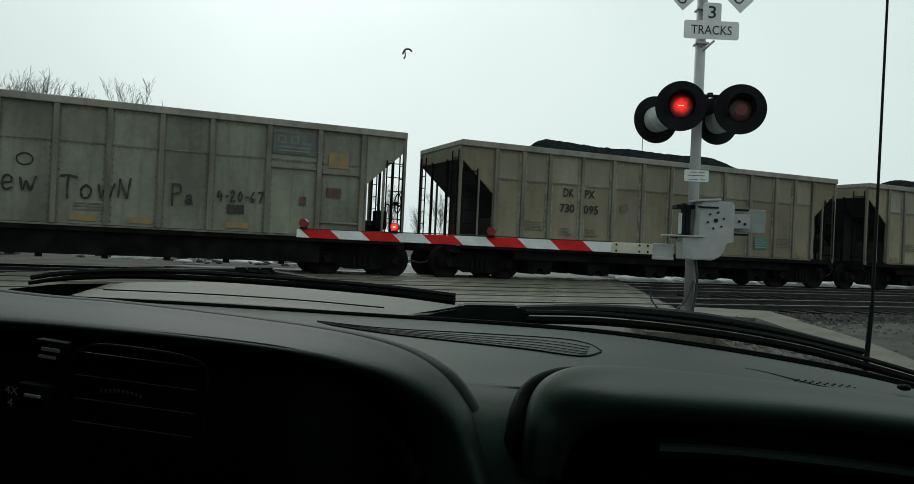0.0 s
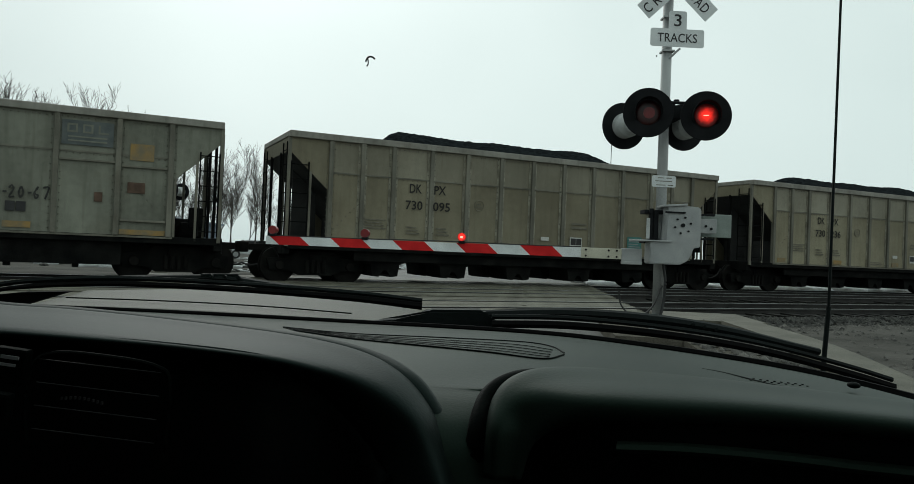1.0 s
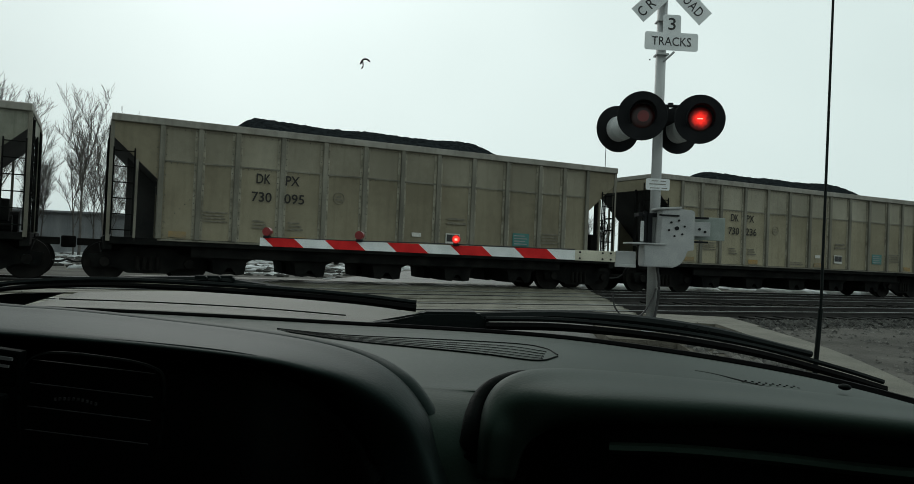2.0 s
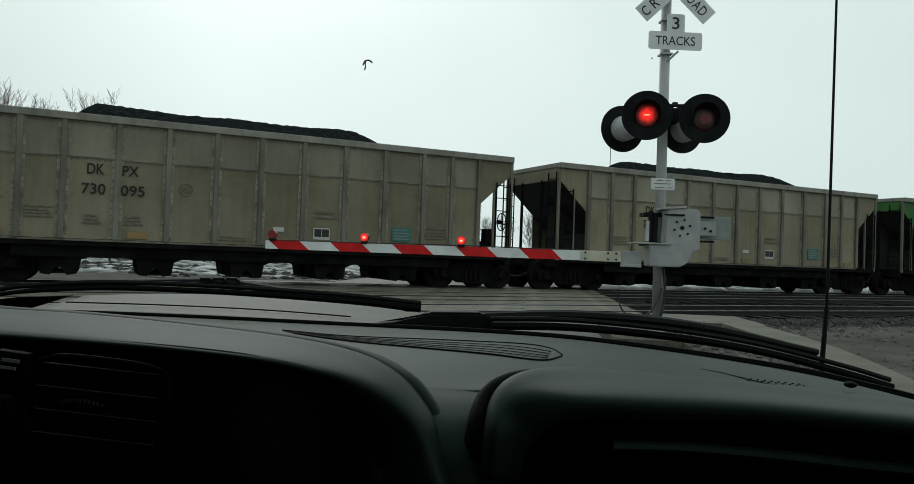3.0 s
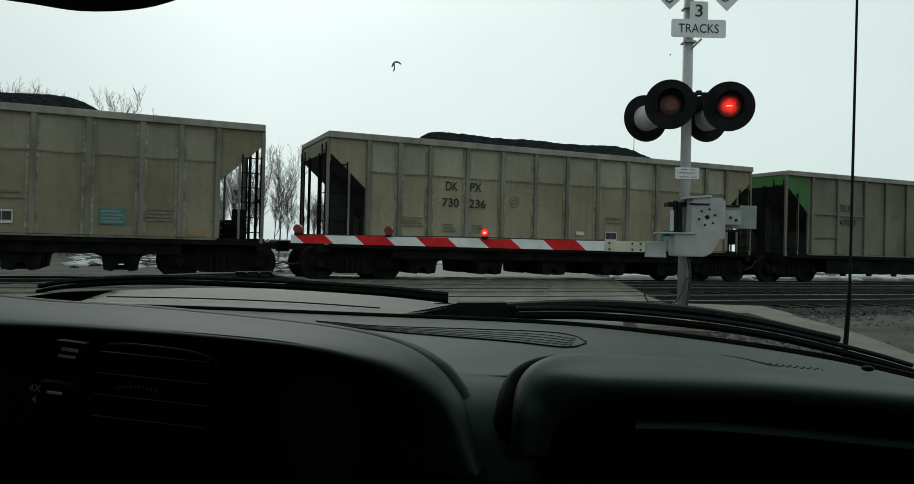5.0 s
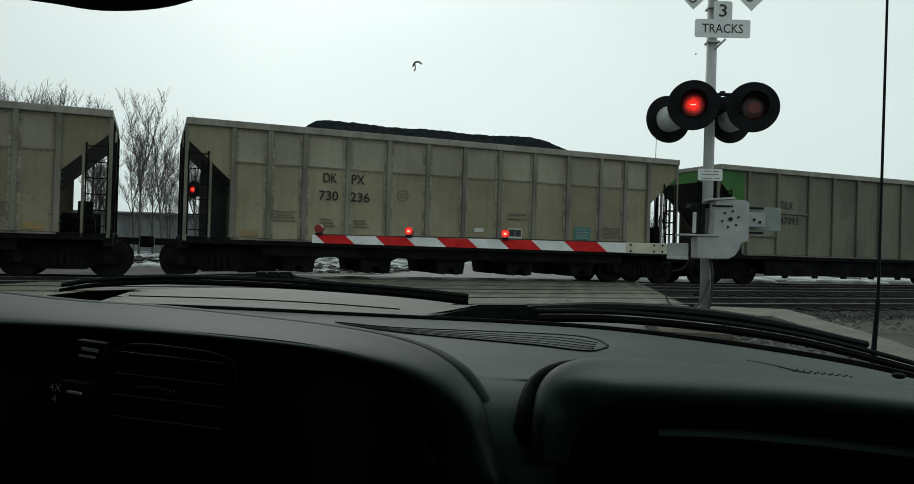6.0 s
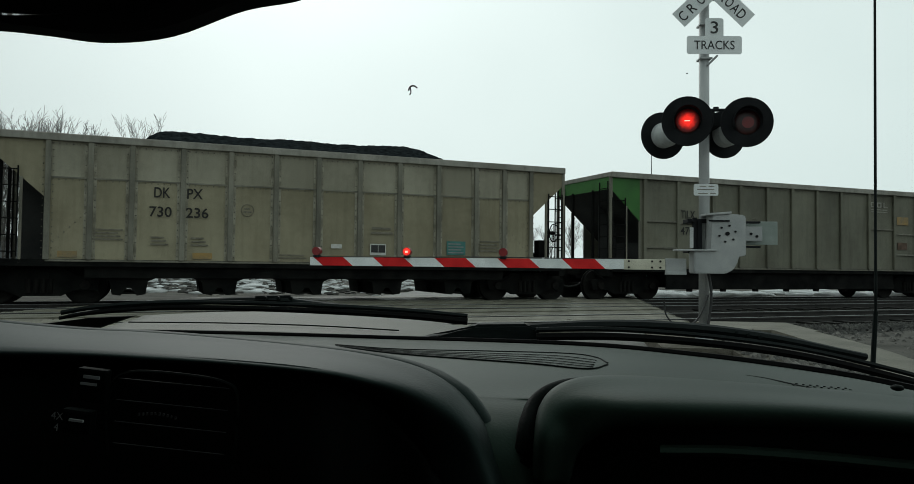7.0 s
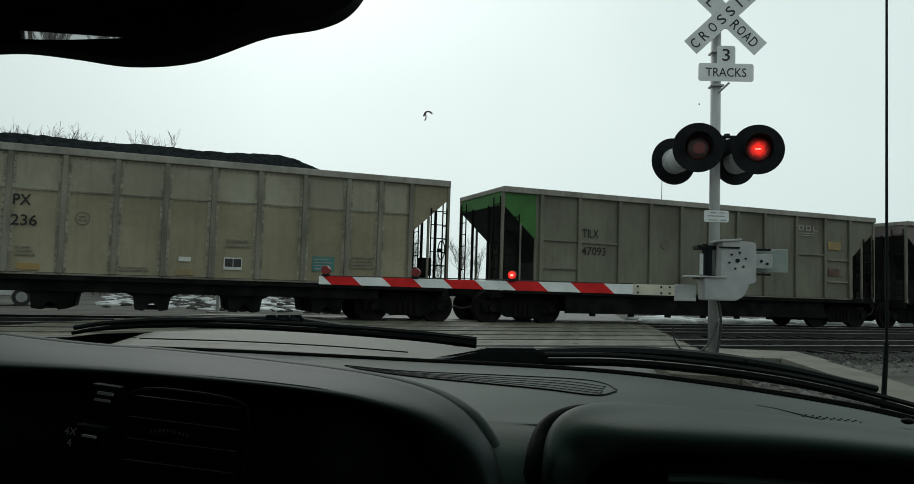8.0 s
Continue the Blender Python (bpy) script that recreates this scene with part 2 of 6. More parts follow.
    "rail": material("brown_rail_steel", (0.016, 0.0145, 0.013), (0.038, 0.035, 0.032), 3, 0.7, 0.3, bump=0.05),
    "rail_top": material("bright_rail_head", (0.30, 0.31, 0.31), (0.46, 0.47, 0.47), 3, 0.28, 0.9, bump=0.02),
    "snow": material("dirty_snow", (0.42, 0.43, 0.43), (0.74, 0.76, 0.77), 2, 0.7, bump=0.4),
    "bark": material("grey_brown_bark", (0.06, 0.055, 0.05), (0.13, 0.12, 0.108), 4, 0.9, bump=0.2),
    "shed": material("weathered_grey_siding", (0.2125, 0.225, 0.2375), (0.3375, 0.35, 0.3625), 1.2, 0.8, bump=0.1, streaks=0.6),
    "blue": material("faded_blue_siding", (0.14, 0.185, 0.24), (0.20, 0.25, 0.31), 1.2, 0.8, bump=0.1),
    "car_white": material("white_car_paint", (0.50, 0.51, 0.52), (0.60, 0.61, 0.62), 2, 0.3, bump=0),
    "car_glass": material("dark_car_glass", (0.02, 0.022, 0.025), (0.04, 0.042, 0.045), 2, 0.1, bump=0),
    "dash": material("grey_grained_vinyl", (0.0070, 0.0128, 0.0090), (0.0105, 0.0186, 0.0132), 7, 0.54, bump=0.05, fine=60, spec=0.2, gloss_tint=(0.62, 1.0, 0.83)),
    "hood_vinyl": material("dark_grained_hood_vinyl", (0.0034, 0.0060, 0.0052), (0.0050, 0.0086, 0.0076), 7, 0.55, bump=0.05, fine=60, spec=0.2, gloss_tint=(0.66, 1.0, 0.92)),
    # charcoal trim; on the faces under the pads its near-black also paints shade
    "dash_dark": material("charcoal_plastic_and_shade", (0.0008, 0.0010, 0.0010), (0.0014, 0.0017, 0.0016), 8, 0.65, bump=0.08, fine=30, spec=0.08, gloss_tint=(0.74, 1.0, 0.9)),
    "gloss_edge": material("highlight_pale_slat", (0.022, 0.024, 0.024), (0.036, 0.038, 0.038), 8, 0.4, bump=0),
    "bonnet": material("wet_olive_grey_paint", (0.075, 0.074, 0.059), (0.102, 0.100, 0.082), 3, 0.55, bump=0.02, spec=0.2),
    "wiper": material("black_wiper_metal", (0.004, 0.0065, 0.0062), (0.009, 0.0135, 0.013), 8, 0.6, bump=0.05, spec=0.12),
    "chrome": material("mirror_silver", (0.62, 0.64, 0.64), (0.66, 0.68, 0.68), 3, 0.01, 1.0, bump=0),
    "trim_black": material("matt_black_mirror_plastic", (0.002, 0.002, 0.002), (0.004, 0.004, 0.004), 6, 0.8, bump=0, spec=0.1),
    "cab": material("grey_cab_lining", (0.0045, 0.0045, 0.0045), (0.0072, 0.0072, 0.0072), 4, 0.9, bump=0.05),
    "white_ink": material("pale_switch_marking", (0.16, 0.17, 0.17), (0.25, 0.26, 0.26), 5, 0.6, bump=0),
    "pane": pane_material("windscreen_glass"),
}


# ---- mesh helpers ----
def mesh_of(name, bm, mat, smooth=False):
    me = bpy.data.meshes.new(name)
    bmesh.ops.recalc_face_normals(bm, faces=bm.faces[:])
    bm.to_mesh(me)
    bm.free()
    me.materials.append(M[mat])
    if smooth:
        me.polygons.foreach_set("use_smooth", [True] * len(me.polygons))
    return me


def part(name, bm, mat, parent=None, label="", smooth=False, at=None):
    ob = new(name, bm if isinstance(bm, bpy.types.Mesh) else mesh_of(name, bm, mat, smooth))
    if parent:
        ob.parent = parent
    if at is not None:
        ob.matrix_basis = at
    return tagged(ob, label=label) if label else ob


def thing(name, m, label, category, group="", kind=""):
    ob = new(name)
    ob.empty_display_size = 0.2
    ob.matrix_basis = m
    return tagged(ob, label, category, group, kind)


def box(bm, lo, hi, bevel=0.0, turn=None):
    g = bmesh.ops.create_cube(bm, size=1.0)
    c = [(a + b) / 2 for a, b in zip(lo, hi)]
    s = [max(abs(b - a), 1e-4) for a, b in zip(lo, hi)]
    bmesh.ops.scale(bm, vec=s, verts=g["verts"])
    if bevel:
        edges = list({e for v in g["verts"] for e in v.link_edges})
        r = bmesh.ops.bevel(bm, geom=edges, offset=bevel, segments=2, affect="EDGES", profile=0.6)
        verts = r["verts"]
    else:
        verts = g["verts"]
    if turn is not None:
        bmesh.ops.transform(bm, matrix=turn, verts=verts)
    bmesh.ops.translate(bm, vec=c, verts=verts)
    return bm


def rod(bm, a, b, r0, r1=None, n=10, caps=True):
    a, b = Vector(a), Vector(b)
    r1 = r0 if r1 is None else r1
    g = bmesh.ops.create_cone(bm, cap_ends=caps, segments=n, radius1=r0, radius2=r1, depth=(b - a).length)
    q = (b - a).to_track_quat("Z", "Y").to_matrix().to_4x4()
    bmesh.ops.transform(bm, matrix=Matrix.Translation((a + b) / 2) @ q, verts=g["verts"])
    return bm


def slab(bm, outline, y0, y1):
    """A plate: an outline in x and z, extruded from y0 to y1."""
    front = [bm.verts.new((x, y0, z)) for x, z in outline]
    back = [bm.verts.new((x, y1, z)) for x, z in outline]
    bm.faces.new(front)
    bm.faces.new(back[::-1])
    for i in range(len(outline)):
        j = (i + 1) % len(outline)
        bm.faces.new((front[i], back[i], back[j], front[j]))
    return bm


def spline(points, n):
    """n + 1 points along a smooth curve through the given ones."""
    p = [Vector(q) for q in points]
    p = [p[0] * 2 - p[1], *p, p[-1] * 2 - p[-2]]
    out = []
    for k in range(n + 1):
        f = k / n * (len(p) - 3)
        i = min(int(f), len(p) - 4)
        t = f - i
        a, b, c, d = p[i:i + 4]
        out.append(0.5 * (2 * b + (c - a) * t + (2 * a - 5 * b + 4 * c - d) * t * t + (3 * b - a - 3 * c + d) * t ** 3))
    return out


def loft(bm, rows, nu=48, nv=5):
    """A smooth skin through several curves."""
    curves = [spline(r, nu) for r in rows]
    cols = [spline([c[i] for c in curves], nv * (len(rows) - 1)) for i in range(nu + 1)]
    v = [[bm.verts.new(q) for q in col] for col in cols]
    for i in range(nu):
        for j in range(len(v[0]) - 1):
            bm.faces.new((v[i][j], v[i + 1][j], v[i + 1][j + 1], v[i][j + 1]))
    return bm


def tube(bm, points, radius, n=24, sides=8, flat=1.0, taper=None):
    """A bar of round or flattened section along a smooth curve."""
    c = spline(points, n)
    rings = []
    for i, q in enumerate(c):
        d = (c[min(i + 1, n)] - c[max(i - 1, 0)]).normalized()
        side = d.cross(Vector((0, 0, 1))).normalized()
        up = side.cross(d)
        r = radius * (taper(i / n) if taper else 1)
        rings.append([bm.verts.new(q + side * r * math.cos(a) + up * r * flat * math.sin(a)) for a in (2 * math.pi * k / sides for k in range(sides))])
    for a, b in zip(rings, rings[1:]):
        for k in range(sides):
            bm.faces.new((a[k], a[(k + 1) % sides], b[(k + 1) % sides], b[k]))
    bm.faces.new(rings[0][::-1])
    bm.faces.new(rings[-1])
    return bm


def lettering(text, parent, mat, m, height, width=0.0, label="", name="lettering", depth=0.002, shear=0.0, bold=0.0):
    """Words in the built-in font, as a thin mesh; m puts the middle of the words at its origin, upright in x and y."""
    cu = bpy.data.curves.new(name, "FONT")
    cu.body, cu.align_x, cu.align_y, cu.size, cu.extrude, cu.shear, cu.offset, cu.resolution_u = text, "CENTER", "CENTER", 1.0, 0.0, shear, bold, 3
    tmp = bpy.data.objects.new("tmp", cu)
    me = bpy.data.meshes.new_from_object(tmp)
    bpy.data.objects.remove(tmp)
    co = np.empty(len(me.vertices) * 3)
    me.vertices.foreach_get("co", co)
    co = co.reshape(-1, 3)
    lo, hi = co.min(0), co.max(0)
    co -= (lo + hi) / 2
    k = height / (hi[1] - lo[1])
    co[:, 0] *= (width / (hi[0] - lo[0])) if width else k
    co[:, 1] *= k
    me.vertices.foreach_set("co", co.ravel())
    me.materials.clear()
    me.materials.append(M[mat])
    ob = new(name, me)
    ob.parent = parent
    ob.matrix_basis = m
    if label:
        tagged(ob, label=label)
    return ob


# ---- the lie of the land ----
TRACK_DIR = radians(66.8)
U = Vector((math.sin(TRACK_DIR), math.cos(TRACK_DIR), 0))
N = Vector((-math.cos(TRACK_DIR), math.sin(TRACK_DIR), 0))
ROAD = Vector((0.135, 0.991, 0))
ROAD_SIDE = Vector((0.991, -0.135, 0))
TRACKS = (12.2, 16.5, 20.81)
RAIL_TURN = 90 - 66.8


def smooth(a, b, x):
    t = min(max((x - a) / (b - a), 0), 1)
    return t * t * (3 - 2 * t)


def height(x, y):
    """The ground climbs from the waiting vehicle to the crossing."""
    return -0.22 - 0.40 * (1 - smooth(0.5, 8.0, y)) + 0.04 * smooth(5, 9, y)


def grid_sheet(bm, xs, ys, lift=0.0, rough=0.0):
    v = [[bm.verts.new((x, y, height(x, y) + lift + rough * noise.noise(Vector((x * 0.7, y * 0.7, 0))))) for y in ys] for x in xs]
    for i in range(len(xs) - 1):
        for j in range(len(ys) - 1):
            bm.faces.new((v[i][j], v[i + 1][j], v[i + 1][j + 1], v[i][j + 1]))
    return bm


def spread(lo, mid0, mid1, hi, step):
    out = list(np.arange(mid0, mid1, step))
    a = [mid0 - 1.5 ** k for k in range(1, 30) if mid0 - 1.5 ** k > lo]
    b = [mid1 + 1.5 ** k for k in range(0, 30) if mid1 + 1.5 ** k < hi]
    return [lo, *a[::-1], *out, *b, hi]


ground = part("ground", grid_sheet(bmesh.new(), spread(-1500, -30, 40, 1500, 0.8), spread(-300, -4, 40, 2500, 0.6), rough=0.05), "ground", smooth=True)
tagged(ground, "muddy grey gravel ground beside the railway", "ground", kind="structure")


def road_strip(bm, a, b, left, right, lift, step=0.5):
    k = max(int((b - a) / step), 1)
    rows = []
    for i in range(k + 1):
        c = ROAD * (a + (b - a) * i / k)
        row = []
        for s in (left, (left * 2 + right) / 3, (left + right * 2) / 3, right):
            q = c + ROAD_SIDE * s
            row.append(bm.verts.new((q.x, q.y, height(q.x, q.y) + lift)))
        rows.append(row)
    for p, q in zip(rows, rows[1:]):
        for i in range(3):
            bm.faces.new((p[i], p[i + 1], q[i + 1], q[i]))
    r = bmesh.ops.extrude_face_region(bm, geom=bm.faces[:])
    bmesh.ops.translate(bm, vec=(0, 0, -0.3), verts=[v for v in r["geom"] if isinstance(v, bmesh.types.BMVert)])
    return bm


road = part("road", road_strip(bmesh.new(), -20, 120, -6.5, 1.75, 0.09, 1.0), "asphalt")
tagged(road, "wet grey asphalt road over the railway crossing", "road", kind="structure")
kerb = part("kerb", road_strip(bmesh.new(), 1.5, 10.7, 2.68, 3.2, 0.30), "concrete")
tagged(kerb, "worn tan concrete kerb beside the crossing", "kerb", kind="structure")
kerb_end = part("kerb_end", road_strip(bmesh.new(), 10.7, 12.3, 1.95, 3.3, 0.292), "concrete")
tagged(kerb_end, "worn concrete end of the kerb near the rails", "kerb", kind="structure")
verge = part("verge", road_strip(bmesh.new(), 1.5, 10.7, 1.75, 2.68, 0.22), "sand")
tagged(verge, "sandy gravel verge between road and kerb", "verge", kind="structure")
pad = part("pavement", road_strip(bmesh.new(), 8.6, 10.6, 1.0, 2.2, 0.232), "sand")
tagged(pad, "gravel island round the signal mast", "pavement", kind="structure")


# ---- tracks ----
def track(n_mid):
    c = N * n_mid + Vector((0, 0, -0.05 if n_mid > 20 else 0))
    bed = bmesh.new()
    for s in range(-60, 110, 2):
        for a, b in ((-2.0, 2.0),):
            q = [c + U * s + N * a, c + U * (s + 2) + N * a, c + U * (s + 2) + N * b, c + U * s + N * b]
            lo = [bed.verts.new((p.x, p.y, -0.32)) for p in q]
            hi = [bed.verts.new((c.x + (p.x - c.x), p.y, -0.14 + 0.03 * noise.noise(p * 0.8))) for p in q]
            bed.faces.new(hi)
            for i in range(4):
                bed.faces.new((lo[i], lo[(i + 1) % 4], hi[(i + 1) % 4], hi[i]))
    t = thing("railway_track", Matrix.Translation((0, 0, 0)), "steel rails on timber ties in dark ballast", "railway track", "parallel tracks at the crossing", "structure")
    part("ballast_bed", bed, "ballast", t)
    turn = Matrix.Rotation(radians(RAIL_TURN), 4, "Z")
    for side in (-0.76, 0.76):
        bm = bmesh.new()
        slab(bm, [(-0.07, -0.16), (0.07, -0.16), (0.07, -0.14), (0.012, -0.12), (0.012, -0.045), (0.036, -0.035), (0.036, -0.006), (-0.036, -0.006), (-0.036, -0.035), (-0.012, -0.045), (-0.012, -0.12), (-0.07, -0.14)], -60, 110)
        m = Matrix.Translation(c + N * side) @ turn @ Matrix.Rotation(radians(-90), 4, "Z")
        part("rail", bm, "rail", t, at=m)
        bm = box(bmesh.new(), (-60, -0.034, -0.0055), (110, 0.034, 0.0))
        part("rail_head", bm, "rail_top", t, "polished rail head", at=Matrix.Translation(c + N * side) @ turn)
    tie_mesh = mesh_of("tie", box(bmesh.new(), (-0.115, -1.3, -0.24), (0.115, 1.3, -0.10), 0.01), "tie")
    for k in range(-30, 78):
        p = c + U * (k * 0.53 + random.uniform(-0.03, 0.03))
        off = (p - ROAD * p.dot(ROAD)).dot(ROAD_SIDE)
        if -10.9 < off < 2.4:
            continue
        part("tie", tie_mesh, "tie", t, at=Matrix.Translation(p + Vector((0, 0, random.uniform(-0.012, 0.012)))) @ Matrix.Rotation(radians(RAIL_TURN + random.uniform(-2, 2)), 4, "Z"))
    return t


for n_mid in TRACKS:
    track(n_mid)


def crossing_deck(n_mid):
    """Timbers laid along the rails where the road crosses."""
    d = thing("crossing_deck", Matrix.Translation((0, 0, 0)), "worn timber and tar crossing planks between the rails", "crossing planks", "crossing decks", "structure")
    turn = Matrix.Rotation(radians(RAIL_TURN), 4, "Z")
    for off in (-1.804, -1.556, -1.308, -1.06, -0.496, -0.248, 0.0, 0.248, 0.496, 1.06, 1.308, 1.556, 1.804):
        for k in range(6):
            c = ROAD * ((n_mid + off) / N.dot(ROAD))
            # the middle of the road at this line, then along the rails
            start = -12.3 + k * 2.45
            p = c + U * (start + 1.22 + random.uniform(-0.02, 0.02))
            bm = box(bmesh.new(), (-1.22, -0.1225, -0.2), (1.22, 0.1225, 0.0), 0.003)
            part("plank", bm, "plank", d, at=Matrix.Translation((p.x, p.y, -0.012 + random.uniform(-0.004, 0.003))) @ turn)
    return d


for n_mid in TRACKS:
    crossing_deck(n_mid)


# ---- coal cars ----
HALF = 1.6
RIM = 14.57
PITCH = 16.18
HOPPER_POSTS = (1.12, 1.99, 2.87, 4.0, 5.11, 6.21, 7.29, 8.38, 9.48, 10.6, 11.73, 12.6, 13.46)
GONDOLA_POSTS = (1.25, 2.52, 3.92, 5.04, 6.2, 7.3, 8.43, 9.57, 10.93, 12.22, 13.37)
Z_SIDE, Z_SEAM, Z_TOP = 1.0, 2.88, 3.86


def side_z(x):
    """The lower edge of the side sheets: cut away over the end platforms."""
    if x < 1.08:
        return 3.36 - (x - 0.03) * 0.93
    if x > RIM - 1.08:
        return 3.36 - (RIM - 0.03 - x) * 0.93
    return Z_SIDE


def panel(x0, x1, z0, z1, bulge):
    bm = bmesh.new()
    nx, nz = 6, 6
    v = []
    for i in range(nx + 1):
        col = []
        for j in range(nz + 1):
            a, b = i / nx, j / nz
            x, z = x0 + (x1 - x0) * a, z0 + (z1 - z0) * b
            y = bulge * math.sin(math.pi * a) * math.sin(math.pi * b) + 0.006 * noise.noise(Vector((x * 2.1, z * 2.1, x0)))
            col.append(bm.verts.new((x, -HALF + 0.012 + y, z)))
        v.append(col)
    for i in range(nx):
        for j in range(nz):
            bm.faces.new((v[i][j], v[i + 1][j], v[i + 1][j + 1], v[i][j + 1]))
    return bm


def rivet_rows(bm, spots):
    for x, z in spots:
        g = [bm.verts.new((x + 0.018 * math.cos(a), -HALF - 0.004, z + 0.018 * math.sin(a))) for a in (0, 1.257, 2.513, 3.77, 5.027)]
        t = bm.verts.new((x, -HALF - 0.018, z))
        for k in range(5):
            bm.faces.new((g[k], g[(k + 1) % 5], t))


def bogie(car, x_mid):
    truck = thing("bogie", pose(x_mid, 0, -0.05), "", "")
    truck.parent = car
    for y in (-1.0, 1.0):
        bm = slab(bmesh.new(), [(-1.28, 0.62), (-1.2, 0.33), (-0.72, 0.33), (-0.45, 0.2), (0.45, 0.2), (0.72, 0.33), (1.2, 0.33), (1.28, 0.62), (0.75, 0.68), (0.5, 0.82), (-0.5, 0.82), (-0.75, 0.68)], y - 0.07, y + 0.07)
        part("sideframe", bm, "under", truck)
        bm = bmesh.new()
        for sx in (-0.2, -0.05, 0.1, 0.25):
            rod(bm, (sx - 0.025, y - 0.09 * (1 if y > 0 else -1) * -1, 0.27), (sx - 0.025, y + 0.09 * (1 if y > 0 else -1), 0.6), 0.055, n=8)
        part("springs", bm, "wheel", truck)
        for bx in (-0.95, 0.95):
            yo = y + (0.1 if y > 0 else -0.1)
            part("bearing_cap", rod(bmesh.new(), (bx, y, 0.457), (bx, yo + (0.06 if y > 0 else -0.06), 0.457), 0.13, 0.11, 12), "wheel", truck)
    part("bolster", box(bmesh.new(), (-0.18, -1.1, 0.5), (0.18, 1.1, 0.78), 0.02), "under", truck)
    sets = []
    for bx in (-0.95, 0.95):
        bm = rod(bmesh.new(), (0, -0.95, 0), (0, 0.95, 0), 0.08, n=10)
        axle = part("wheelset", bm, "wheel", car, at=pose(x_mid + bx, 0, 0.42))
        for y in (-0.78, 0.78):
            s = -1 if y < 0 else 1
            w = bmesh.new()
            rod(w, (0, y - 0.065 * s, 0), (0, y - 0.035 * s, 0), 0.50, n=32)
            rod(w, (0, y - 0.04 * s, 0), (0, y + 0.07 * s, 0), 0.47, 0.465, n=32)
            rod(w, (0, y + 0.06 * s, 0), (0, y + 0.13 * s, 0), 0.15, 0.13, n=14)
            for a in range(3):
                q = (0.27 * math.cos(a * 2.094), y + 0.06 * s, 0.27 * math.sin(a * 2.094))
                rod(w, q, (q[0], y + 0.085 * s, q[2]), 0.05, n=8)
            part("wheel", w, "wheel", axle)
        sets.append(axle)
    return sets


def ladder(car, x0, x1, y0, y1, z0, z1, name="ladder"):
    lad = part(name, rod(rod(bmesh.new(), (x0, y0, z0), (x0, y0, z1), 0.02, n=6), (x1, y1, z0), (x1, y1, z1), 0.02, n=6), "under", car)
    z = z0 + 0.12
    while z < z1 - 0.02:
        part("rung", rod(bmesh.new(), (x0, y0, z), (x1, y1, z), 0.013, n=6), "under", lad)
        z += 0.37
    return lad


